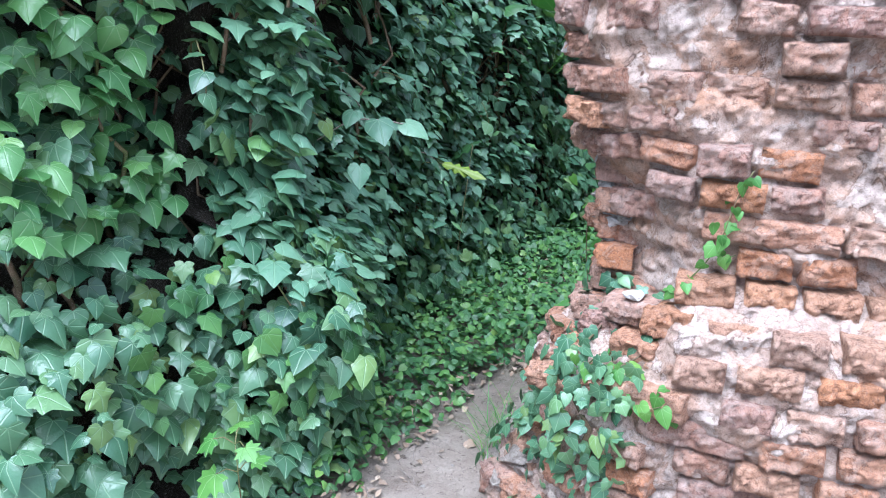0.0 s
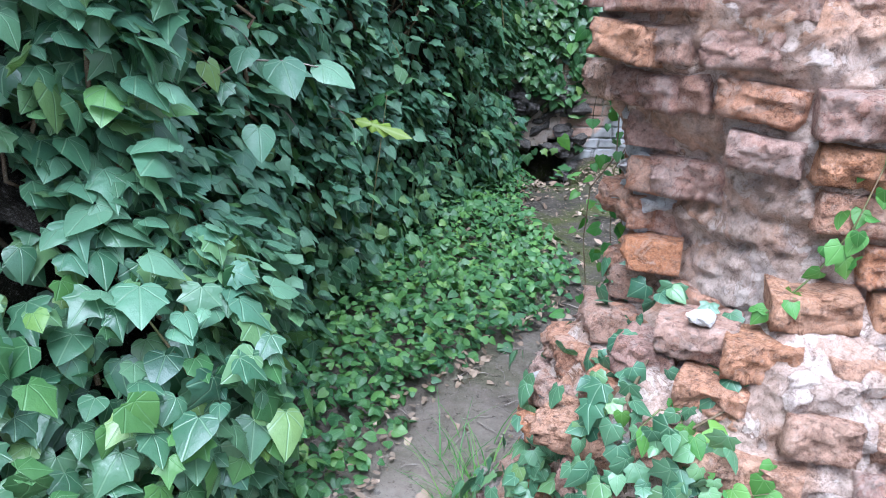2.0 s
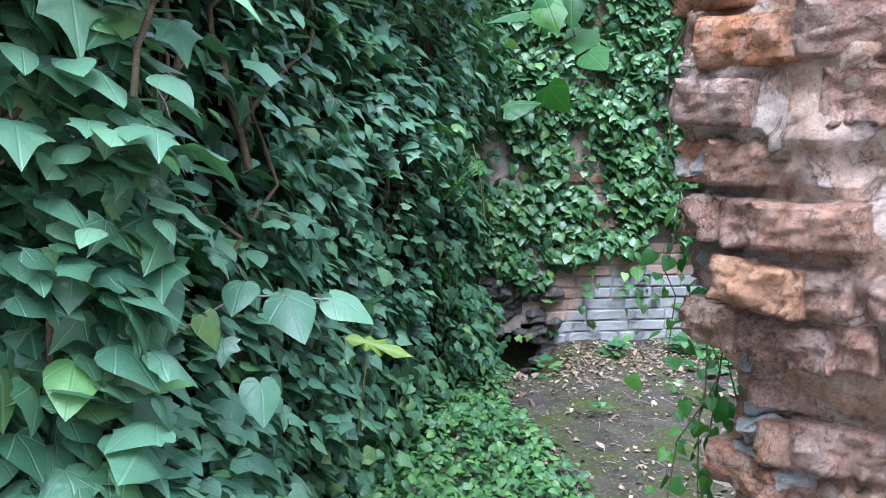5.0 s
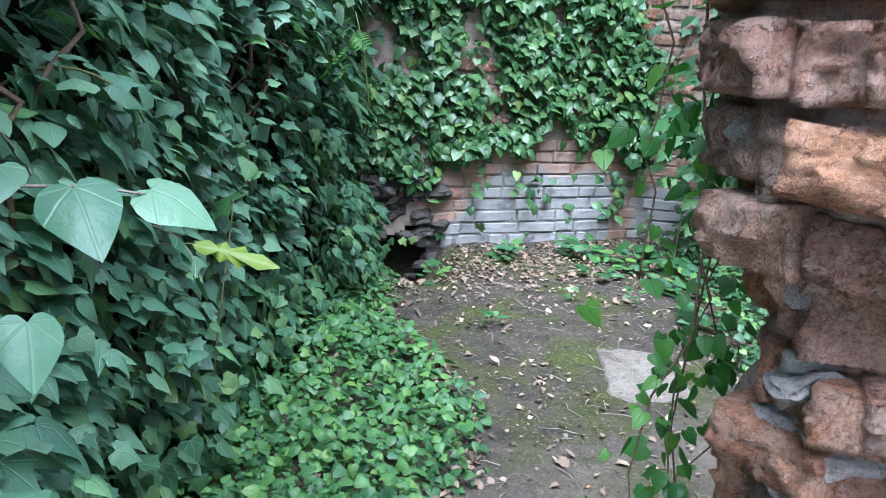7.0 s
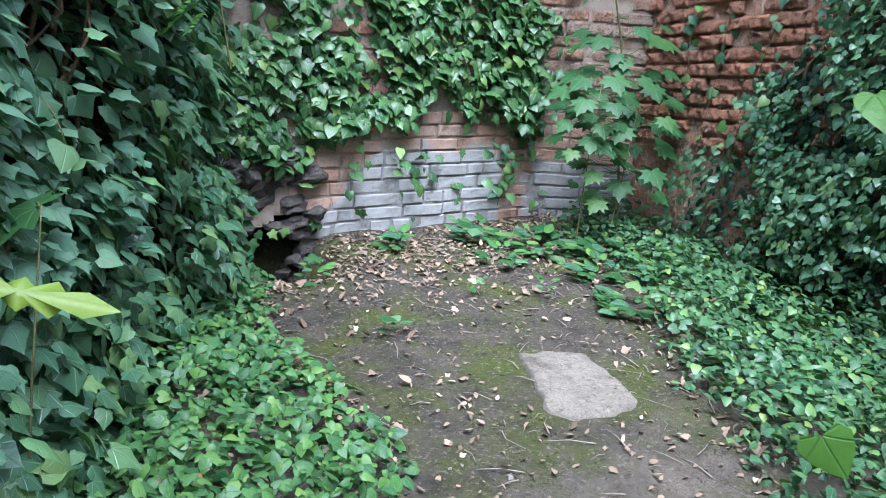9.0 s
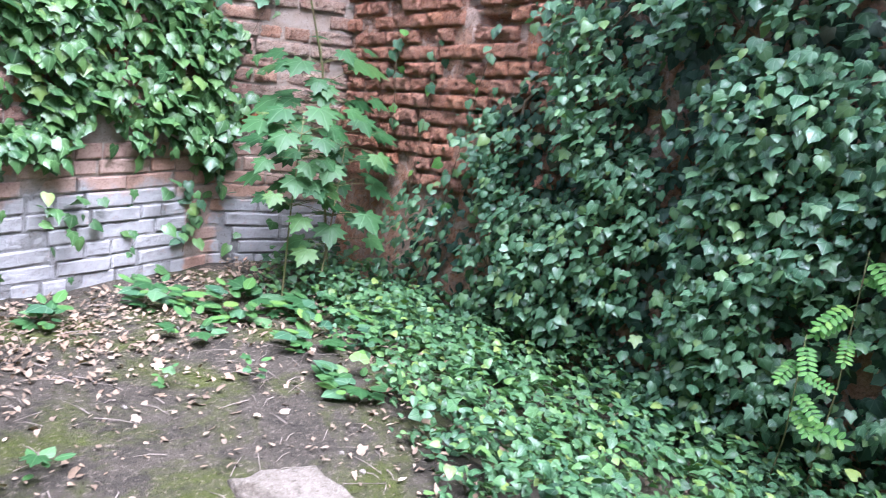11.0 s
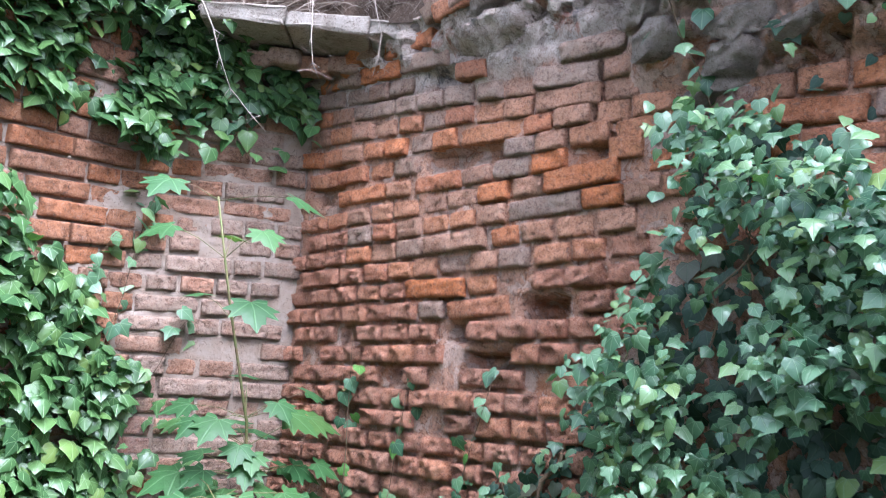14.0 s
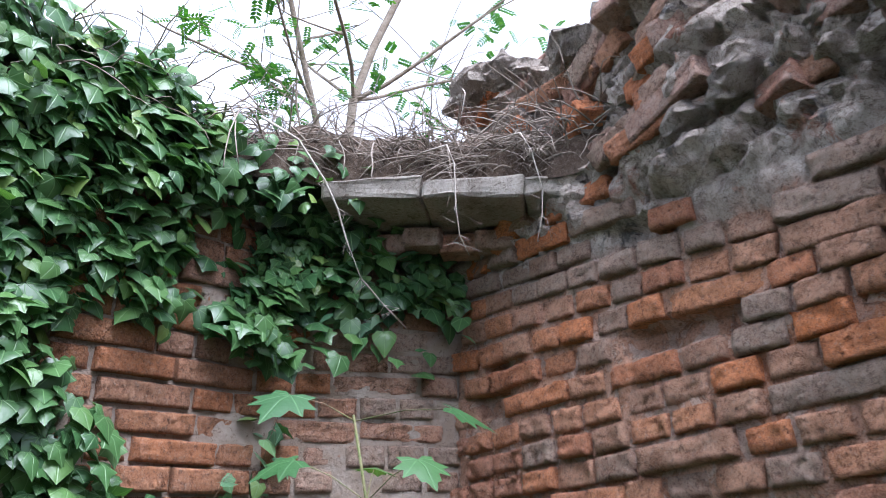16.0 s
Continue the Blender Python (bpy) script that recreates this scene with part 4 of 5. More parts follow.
# ---------------- rubble and cornice on the walls ----------------
rs = np.random.default_rng(33)


def rock_mesh(name, mat, seed):
    """An angular broken stone about one unit across."""
    r = np.random.default_rng(seed)
    bm = bmesh.new()
    for _ in range(20):
        v = r.normal(0, 1, 3)
        v = np.clip(v / np.linalg.norm(v) * r.uniform(0.46, 0.56), -0.42, 0.42) * np.array((1.3, 0.9, 0.62))
        bm.verts.new(v)
    bmesh.ops.convex_hull(bm, input=bm.verts)
    loose = [v for v in bm.verts if not v.link_faces]
    bmesh.ops.delete(bm, geom=loose, context="VERTS")
    bmesh.ops.subdivide_edges(bm, edges=list(bm.edges), cuts=1, use_grid_fill=True)
    bmesh.ops.subdivide_edges(bm, edges=[e for e in bm.edges if e.calc_length() > 0.25], cuts=1)
    bmesh.ops.triangulate(bm, faces=bm.faces)
    for v in bm.verts:
        v.co += Vector(r.normal(0, 0.028, 3))
    me = bpy.data.meshes.new(name)
    bm.to_mesh(me)
    bm.free()
    me.materials.append(mat)
    return me


ROCK = [rock_mesh("stone", M_CORE, 40 + i) for i in range(9)] + [rock_mesh("stone", M_PINK, 70 + i) for i in range(2)]


M_DARK_RUBBLE = rough_material("dark_grey_rubble", (0.13, 0.115, 0.105), (0.22, 0.20, 0.185), (0.09, 0.08, 0.07), 14, 0.04)
DARK_ROCK = [rock_mesh("stone", M_DARK_RUBBLE, 130 + i) for i in range(5)]


def stones(parent, surf, s0, s1, z0, z1, count, size, out=(-0.04, 0.05), upto=None, kinds=None):
    for _ in range(count):
        s, z = rs.uniform(s0, s1), rs.uniform(z0, z1)
        if upto and z > upto(s):
            continue
        p, n, t = surf.at(s, z, rs.uniform(*out))
        k = rs.uniform(*size)
        if parent is wall_east and z < 2.66 and 1.0 < s < 1.95:
            continue
        part("stone", (ROCK if kinds is None else kinds)[rs.integers(len(ROCK if kinds is None else kinds))], parent, pose(*p, rs.uniform(-25, 25), rs.normal(-15, 14), math.degrees(math.atan2(t.y, t.x)) + rs.uniform(-25, 25)) @ Matrix.Diagonal((k, k, k, 1)))


stones(wall_east, WALL_B, 0.25, 2.3, 2.58, 3.25, 60, (0.06, 0.16), (-0.07, -0.01))
for _ in range(70):
    s, z = rs.uniform(0.3, 2.5), rs.uniform(2.62, 3.25)
    p, n, t = WALL_B.at(s, z, rs.uniform(-0.02, 0.03))
    lot = (SET_GREY, SET_PINK, SET_ORANGE)[rs.integers(3)]["stretcher" if rs.random() < 0.3 else "header"]
    part("brick", lot[rs.integers(len(lot))], wall_east, pose(*p, rs.normal(0, 16), rs.normal(-17, 10), math.degrees(math.atan2(t.y, t.x)) + rs.normal(0, 18)))
stones(wall_east, WALL_B, 0.2, 1.9, 3.2, 3.32, 26, (0.12, 0.26), (-0.25, 0.0))
stones(wall_east, WALL_B, 1.95, 2.9, 2.2, 2.7, 30, (0.07, 0.18), (-0.05, 0.0))
stones(wall_east, WALL_B, 1.7, 2.1, 2.38, 2.7, 9, (0.14, 0.24), (-0.04, 0.03))
stones(wall_north, WALL_A, 1.05, 1.55, 0.05, 0.52, 46, (0.07, 0.17), (-0.05, 0.07), kinds=DARK_ROCK)
stones(wall_north, WALL_A, 1.38, 1.56, -0.25, 0.1, 14, (0.07, 0.14), (-0.10, 0.03), kinds=DARK_ROCK)
stones(wall_south, PIER, 0.1, 0.8, 0.0, 0.28, 16, (0.06, 0.13), (-0.03, 0.02))
M_LIME = rough_material("lime_lump", (0.60, 0.57, 0.54), (0.72, 0.69, 0.65), (0.50, 0.42, 0.37), 22, 0.016)
LIME = [rock_mesh("stone", M_LIME, 150 + i) for i in range(4)]
stones(wall_south, PIER, 0.24, 0.46, 0.74, 1.0, 9, (0.05, 0.10), (-0.02, 0.02), kinds=LIME)
stones(wall_south, PIER, 0.20, 0.75, 0.22, 0.60, 8, (0.05, 0.10), (-0.03, 0.01), kinds=LIME)
stones(wall_south, PIER, 0.05, 0.45, 1.05, 1.7, 9, (0.04, 0.08), (-0.03, 0.01), kinds=LIME)


def prism(name, outline, z0, z1, mat, seed):
    """A flat stone with an irregular outline and chipped edges."""
    bm = bmesh.new()
    f = bm.faces.new([bm.verts.new((x, y, z0)) for x, y in outline])
    bmesh.ops.recalc_face_normals(bm, faces=[f])
    ext = bmesh.ops.extrude_face_region(bm, geom=[f])
    for v in (g for g in ext["geom"] if isinstance(g, bmesh.types.BMVert)):
        v.co.z = z1
    bmesh.ops.subdivide_edges(bm, edges=bm.edges, cuts=3, use_grid_fill=True)
    for v in bm.verts:
        q = v.co + Vector((seed, 0, 0))
        v.co += Vector((noise.noise(q * 9), noise.noise(q * 9 + Vector((7, 0, 0))), noise.noise(q * 11))) * 0.022
    bmesh.ops.bevel(bm, geom=[e for e in bm.edges if e.calc_face_angle(0) > 0.9], offset=0.008, segments=1, affect="EDGES")
    bmesh.ops.recalc_face_normals(bm, faces=bm.faces)
    me = bpy.data.meshes.new(name)
    bm.to_mesh(me)
    bm.free()
    me.materials.append(mat)
    return me


cornice = tagged(new("cornice"), label="row of flat grey stones bridging the corner of the walls", category="cornice")
a0, a1, depth_in = Vector((3.22, 5.86)), Vector((3.69, 5.12)), Vector((0.50, 0.34))
for u0, u1 in ((0.0, 0.385), (0.395, 0.755), (0.765, 1.0)):
    p0, p1 = a0.lerp(a1, u0), a0.lerp(a1, u1)
    part("slab", prism("slab", [p0, p1, p1 + depth_in, p0 + depth_in], 2.665, 2.735, M_STONE, u0 * 9), cornice)
# set-back bricks that carry the stones
for k in range(7):
    p = a0.lerp(a1, (k + 0.5) / 7) + depth_in * (0.42 + rs.uniform(-0.05, 0.05))
    part("brick", SET_GREY["header"][k % 5], cornice, pose(p.x, p.y, 2.617 + rs.normal(0, 0.003), rs.normal(0, 3), 0, -57 + rs.normal(0, 4)))

# soil on top of the walls
mv, mf = [], []
mn = 46
MOUND = Surface([(1.6, 6.12), (3.0, 6.08), (3.42, 5.78), (3.68, 5.36), (3.70, 5.0)])
for i in range(mn + 1):
    s = MOUND.length * i / mn
    hgt = 0.16 + 0.12 * step01(s, 1.1, 1.7) + 0.06 * fbm((s, 0, 3), 5)
    for u, h in ((0.05, 0.0), (0.03, 0.45), (-0.03, 0.85), (-0.16, 1.0), (-0.36, 1.05), (-0.6, 0.9)):
        p, n, t = MOUND.at(s, 2.72, u)
        mv.append(p + Vector((0, 0, hgt * h)) + n * 0.05 * fbm(p + Vector((0, 0, h)), 9) + Vector((0, 0, 0.03 * fbm(p, 14) * h)))
for i in range(mn):
    for j in range(5):
        a = i * 6 + j
        mf.append((a, a + 6, a + 7, a + 1))
M_CRUMB = rough_material("crumbly_brown_soil", (0.12, 0.085, 0.06), (0.21, 0.155, 0.115), (0.07, 0.05, 0.035), 16, 0.05)
tagged(new("earth_mound", mesh_of("earth_mound", mv, mf, M_CRUMB, True)), label="crumbly brown soil lying on top of the ruined walls", category="earth", kind="structure")

rv, rf = [], []
for k in range(620):
    s = rs.uniform(0.75, MOUND.length) if k < 420 else rs.uniform(1.9, 2.45)
    p, n, t = MOUND.at(s, 2.80 + rs.uniform(0, 0.14), rs.uniform(-0.12, 0.03))
    d = (n * rs.uniform(0.2, 0.8) + t * rs.normal(0, 0.7) + Vector((0, 0, rs.uniform(-0.1, 0.7)))).normalized()
    ln, pts = rs.uniform(0.10, 0.42), []
    for q in range(8):
        pts.append(p.copy())
        p = p + d * (ln / 7)
        d = (d + Vector((rs.normal(0, 0.18), rs.normal(0, 0.18), -0.17))).normalized()
    tube(rv, rf, pts, rs.uniform(0.0016, 0.0042), 0.001, 4)
for s, ln, r in ((1.35, 0.55, 0.005), (1.52, 0.62, 0.0045), (1.95, 0.42, 0.005), (2.18, 0.30, 0.003), (1.75, 0.35, 0.003)):
    p, n, t = MOUND.at(s, 2.84, 0.0)
    d, pts = (n * 0.8 + Vector((0, 0, 0.5)) - t * 0.3).normalized(), []
    for q in range(14):
        pts.append(p.copy())
        p = p + d * (ln / 13)
        d = (d + Vector((0, 0, -0.22)) + t * rs.normal(0.05, 0.10)).normalized()
    tube(rv, rf, pts, r, 0.0015, 5)
roots = new("dry_roots", mesh_of("dry_roots", rv, rf, M_DRY, True))
tagged(roots, label="tangle of dry pale roots hanging over the wall top", category="roots", kind="stuff")


M_PALE_ROOT = rough_material("pale_bare_root", (0.46, 0.40, 0.35), (0.58, 0.52, 0.46), (0.34, 0.28, 0.24), 40, 0.002)
for pts, r in (([(2.93, 5.82, 2.82), (3.00, 5.72, 2.74), (3.10, 5.70, 2.64), (3.16, 5.70, 2.57), (3.21, 5.70, 2.48), (3.28, 5.70, 2.38), (3.39, 5.70, 2.32), (3.50, 5.70, 2.27)], 0.0045),
               ([(3.42, 5.62, 2.84), (3.37, 5.45, 2.80), (3.36, 5.41, 2.72), (3.375, 5.41, 2.58), (3.41, 5.42, 2.50), (3.46, 5.42, 2.45)], 0.0035),
               ([(3.52, 5.38, 2.86), (3.44, 5.22, 2.80), (3.42, 5.17, 2.72), (3.50, 5.18, 2.62), (3.51, 5.19, 2.54), (3.50, 5.20, 2.46)], 0.003),
               ([(3.47, 5.50, 2.86), (3.33, 5.36, 2.95), (3.27, 5.30, 2.88), (3.26, 5.31, 2.78)], 0.003),
               ([(3.10, 5.90, 2.86), (2.96, 5.72, 2.92), (2.88, 5.66, 2.80), (2.86, 5.68, 2.66)], 0.0035)):
    rv, rf = [], []
    tube(rv, rf, pts, r, r * 0.4, 5)
    for q in range(2, len(pts) - 1):
        for _ in range(3):
            p = Vector(pts[q])
            tube(rv, rf, [p, p + Vector((rs.normal(0, 0.02), rs.normal(0, 0.02), -0.02)), p + Vector((rs.normal(0, 0.035), rs.normal(0, 0.035), -0.05))], 0.0014, 0.0006, 3)
    tagged(new("hanging_root", mesh_of("hanging_root", rv, rf, M_PALE_ROOT, True)), label="bare pale root hanging from the wall top", category="root", group="hanging roots")

ivy_on("ivy", MOUND, 0.0, 1.95, 2.62, 3.0, 1500, lambda s, z: (1.0 if s < 1.2 else 0.35 * (z < 2.9)), rs, "green ivy spilling over the top of the wall", depth=(-0.12, 0.12), size=(0.045, 0.085), stems=6, clump=0.07, mat=M_IVY_GREEN, lift=(0.35, 1.5))

# ---------------- plants ----------------
def pinnate(name, mat, pairs=6, long=1.0):
    """A feather leaf: a stalk with paired oval leaflets and one at the tip."""
    v0, f0 = OVAL[0]
    vs, fs = [], []
    for k in range(pairs):
        y = 0.25 + 0.68 * k / (pairs - 1)
        for side in (-1, 1):
            vs.append(v0 * 0.27)
            a = side * 1.15
            rot = np.array(((math.cos(a), -math.sin(a), 0), (math.sin(a), math.cos(a), 0), (0, 0, 1)))
            vs[-1] = vs[-1] @ rot.T + np.array((0, y, -0.22 * y * y))
    vs.append(v0 * 0.27 + np.array((0, 0.97, -0.22)))
    for k in range(len(vs)):
        fs += (f0 + k * len(v0)).tolist()
    uv = [tuple(v0[j, :2]) for _ in vs for j in range(len(v0))]
    verts = [tuple(x) for v in vs for x in v]
    n0 = len(verts)
    tube(verts, fs, [(0, 0, 0), (0, 0.5, -0.05), (0, 1.0, -0.22)], 0.012, 0.006, 3)
    uv += [(0.3, 0.3)] * (len(verts) - n0)
    return mesh_of(name, verts, fs, mat, True, uv)


PINNATE = pinnate("leaf", M_FRESH)
LEAF_MAPLE = [mesh_of("leaf", v, f, M_MAPLE, True, v[:, :2]) for v, f in MAPLE]
LEAF_FRESH = [mesh_of("leaf", v, f, M_FRESH, True, v[:, :2]) for v, f in HEART + IVY[1:2]]
LEAF_SEEDLING = [mesh_of("leaf", v, f, M_FRESH, True, v[:, :2]) for v, f in MAPLE]
LEAF_OVAL = [mesh_of("leaf", v, f, M_CARPET, True, v[:, :2]) for v, f in OVAL]
LEAF_VINE = [mesh_of("leaf", v, f, M_VINELEAF, True, v[:, :2]) for v, f in HEART + IVY[1:2]]
LEAF_IVY = [mesh_of("leaf", v, f, M_IVY, True, v[:, :2]) for v, f in IVY]


def put_leaf(parent, me, p, tip, top, size, flat=1.0):
    m = frames_for(np.array([Vector(top).normalized()]), np.array([tip], float))[0]
    ob = new("leaf", me)
    ob.parent = parent
    ob.matrix_basis = Matrix.Translation(p) @ Matrix(m.tolist()).to_4x4() @ Matrix.Diagonal((size, size, size * flat, 1))
    return ob


def sapling(name, label, spine, leaves, mes, size, rng, stem=0.008, mat=M_GREENSTEM, reach=0.12):
    """A young tree: a stem and, on stalks round it, its leaves. leaves: how many at each height share."""
    root = tagged(new(name), label=label, category="sapling")
    verts, faces = [], []
    tube(verts, faces, spine, stem, stem * 0.4, 6)
    sp = [Vector(p) for p in spine]
    for u, n in leaves:
        k = u * (len(sp) - 1)
        i = min(int(k), len(sp) - 2)
        base = sp[i].lerp(sp[i + 1], k - i)
        turn = rng.uniform(0, 6.28)
        for q in range(n):
            a = turn + 6.28 * q / n + rng.normal(0, 0.3)
            r = reach * rng.uniform(0.6, 1.3)
            out = Vector((math.cos(a), math.sin(a), rng.uniform(0.0, 0.5)))
            tip = base + out * r
            tube(verts, faces, [base, base + out * r * 0.5 + Vector((0, 0, 0.012)), tip], 0.002, 0.0012, 3)
            put_leaf(root, mes[rng.integers(len(mes))], tip, (out.x, out.y, -0.7), (out.x * 0.3 - 0.25, out.y * 0.3 - 0.35, 1.0), rng.uniform(*size), rng.uniform(0.6, 1.4))
    part("stem", mesh_of("stem", verts, faces, mat, True), root, label="thin stem")
    return root


rp = np.random.default_rng(5)
sapling("maple_sapling", "young maple with broad green leaves growing before the wall", [(3.46, 5.42, 0.0), (3.42, 5.45, 0.45), (3.33, 5.46, 1.15), (3.20, 5.48, 1.55), (3.10, 5.5, 1.92)],
        [(0.22, 5), (0.28, 7), (0.33, 8), (0.38, 9), (0.43, 8), (0.47, 7), (0.51, 6), (0.72, 2), (0.86, 3), (0.99, 2)], LEAF_MAPLE, (0.09, 0.15), rp, 0.009, reach=0.22)
sapling("maple_sapling", "smaller maple seedling with green leaves beside the taller one", [(3.05, 5.35, 0.0), (3.05, 5.33, 0.5), (3.06, 5.3, 0.95)],
        [(0.5, 5), (0.62, 6), (0.75, 7), (0.88, 6), (0.99, 5)], LEAF_MAPLE, (0.08, 0.13), rp, 0.006, reach=0.18)
sapling("maple_sapling", "low bushy maple sapling with green leaves in the corner", [(3.22, 5.28, 0.0), (3.24, 5.25, 0.35), (3.27, 5.22, 0.8)], [(0.45, 4), (0.62, 5), (0.78, 5), (0.9, 5), (0.99, 4)], LEAF_MAPLE, (0.08, 0.13), rp, 0.006, reach=0.2)
sapling("maple_seedling", "small pale green maple seedling standing in the ivy", [(-0.46, 1.80, 0.0), (-0.45, 1.72, 0.25), (-0.44, 1.66, 0.42)], [(0.7, 2), (0.99, 3)], LEAF_SEEDLING, (0.05, 0.08), rp, 0.003, reach=0.05)
sapling("maple_seedling", "single broad maple leaf on a thin shoot in the ivy", [(0.10, 3.86, 0.0), (0.13, 3.82, 0.4), (0.165, 3.76, 0.80)], [(0.99, 1)], LEAF_MAPLE, (0.14, 0.15), rp, 0.004, reach=0.02)
for x, y, z, h in ((2.93, 2.66, 0.95, 0.3), (2.86, 2.92, 0.72, 0.28), (2.78, 3.02, 0.45, 0.3), (0.72, 4.55, 1.25, 0.2)):
    root = tagged(new("locust_seedling"), label="light green feather-leaved seedling before the ivy", category="seedling", group="feather-leaved seedlings")
    vv, ff = [], []
    tube(vv, ff, [(x + 0.08, y + 0.03, 0.0 if z < 1.2 else z - 0.25), (x + 0.03, y, z * 0.6 if z < 1.2 else z), (x, y, z + h * 0.5)], 0.004, 0.002, 4)
    part("stem", mesh_of("stem", vv, ff, M_GREENSTEM, True), root)
    for k in range(6):
        a = rp.uniform(2.2, 4.2) if k % 3 else rp.uniform(0, 6.28)
        put_leaf(root, PINNATE, Vector((x, y, z + h * (k / 6 - 0.4))), (math.cos(a), math.sin(a), -0.1), (-0.5, 0, 0.9), rp.uniform(0.09, 0.16))


def strand(name, label, spine, count, mes, size, rng, r0=0.003, out=(-1, -0.5, 0.2), mat=M_VINE, spread=0.04):
    """A climbing or hanging shoot with leaves along it."""
    root = tagged(new(name), label=label, category="ivy")
    vv, ff = [], []
    tube(vv, ff, spine, r0, r0 * 0.5, 5)
    part("stem", mesh_of("stem", vv, ff, mat, True), root)
    sp = [Vector(p) for p in spine]
    for q in range(count):
        k = rng.uniform(0.0, 0.999) * (len(sp) - 1)
        i = int(k)
        p = sp[i].lerp(sp[i + 1], k - i) + Vector(rng.normal(0, spread, 3))
        top = Vector(out) + Vector(rng.normal(0, 0.6, 3))
        put_leaf(root, mes[rng.integers(len(mes))], p, (rng.normal(0, 0.5), rng.normal(0, 0.5), -1), top, rng.uniform(*size), rng.uniform(0.5, 1.5))
    return root


def wavy(a, b, n, amp, rng):
    a, b = Vector(a), Vector(b)
    return [a.lerp(b, i / (n - 1)) + Vector(rng.normal(0, amp, 3)) for i in range(n)]


# the shoot with bright leaves that climbs the broken wall end
def on_pier(s, z, o=0.03):
    return PIER.at(s, z, o)[0]


strand("ivy_shoot", "bright young ivy shoot climbing the broken brickwork", [on_pier(0.70 + 0.02 * math.sin(5 * u) + 0.15 * u, 0.80 + 0.31 * u, 0.035) for u in np.linspace(0, 1, 9)], 26, LEAF_FRESH, (0.022, 0.040), rp, 0.002, (-0.3, -1, 0.3), M_GREENSTEM, 0.012)
strand("ivy_shoot", "young ivy shoot creeping along the broken wall foot", [on_pier(0.56 + 0.18 * u, 0.60 + 0.05 * math.sin(6 * u), 0.04) for u in np.linspace(0, 1, 7)], 20, LEAF_FRESH, (0.03, 0.05), rp, 0.002, (-0.3, -1, 0.3), M_GREENSTEM, 0.02)
ivy_on("ivy", PIER, 0.22, 0.70, 0.12, 0.80, 330, lambda s, z: 1.0 - 0.85 * step01(abs(z - (0.62 - 0.25 * (s - 0.25))), 0.08, 0.28) if s > 0.48 else step01(z, 0.1, 0.25) * (1 - step01(z, 0.62, 0.8)), rp, "dull green ivy round the foot of the broken wall", near=None, depth=(0.02, 0.09), size=(0.028, 0.052), stems=5, clump=0.02, lift=(0.1, 1.0))
# the curtain of vine on the far edge of the broken wall
for k, (dx, dy, ztop, zlow, n) in enumerate(((0.0, 0.0, 1.75, 0.25, 80), (0.05, 0.03, 1.8, 0.6, 60), (-0.03, 0.05, 1.75, 0.95, 30), (0.10, 0.06, 1.8, 0.1, 80), (0.16, 0.10, 1.7, 0.3, 70))):
    strand("hanging_vine", "green vine hanging down the back edge of the wall", wavy((0.46 + dx, 2.30 + dy, ztop), (0.51 + dx, 2.30 + dy, zlow), 14, 0.018, rp), n, LEAF_VINE, (0.017, 0.037), rp, 0.0022, (-0.6, -0.3, 0.5), M_VINE, 0.03)
strand("hanging_vine", "leafy vine shoots hanging before the inner yard", wavy((0.38, 2.5, 2.0), (0.30, 2.55, 1.50), 8, 0.03, rp), 24, LEAF_VINE, (0.05, 0.08), rp, 0.003, (-0.4, -0.4, 0.6), M_VINE, 0.05)

# the one brick that still sticks out of the wall end, with a white stone on it
bp, bn, bt = PIER.at(0.61, 0.725, 0.115)
part("brick", SET_PIER["header"][2], wall_south, pose(*bp, 2, -4, math.degrees(math.atan2(bt.y, bt.x)) + 6))
M_CHALK = rough_material("chalky_stone", (0.62, 0.60, 0.57), (0.74, 0.72, 0.69), (0.52, 0.48, 0.43), 22, 0.006)
tagged(new("white_stone", rock_mesh("white_stone", M_CHALK, 171)), label="small chalky white stone lying on the protruding brick", category="stone").matrix_basis = pose(bp.x - bn.x * 0.02, bp.y - bn.y * 0.02, bp.z + 0.047, 4, 3, 40) @ Matrix.Diagonal((0.055, 0.05, 0.036, 1))

# bare pale shoots arching out of the ivy bank
for k in range(16):
    s, z = rp.uniform(2.3, 5.2), rp.uniform(0.7, 1.7)
    p, bn, bt = BANK.at(s, z, -0.08)
    d, pts = (bn + bt * rp.normal(0, 0.5) + Vector((0, 0, 0.7))).normalized(), []
    for q in range(12):
        pts.append(p.copy())
        p = p + d * 0.028
        d = (d + Vector((0, 0, -0.20)) + bt * rp.normal(0.05, 0.12) - bn * 0.08).normalized()
    vv, ff = [], []
    tube(vv, ff, pts, 0.0035, 0.0015, 5)
    root = tagged(new("ivy_runner"), label="thin pale runner arching out of the ivy", category="ivy", group="ivy runners")
    part("stem", mesh_of("stem", vv, ff, M_DRY if k % 2 else M_GREENSTEM, True), root)
    for q in (4, 7, 9, 11):
        put_leaf(root, LEAF_IVY[rp.integers(4)], pts[q], (rp.normal(0, 0.6), rp.normal(0, 0.6), -1), tuple(bn + Vector((0, 0, 0.9)) + Vector(rp.normal(0, 0.4, 3))), rp.uniform(0.045, 0.08))

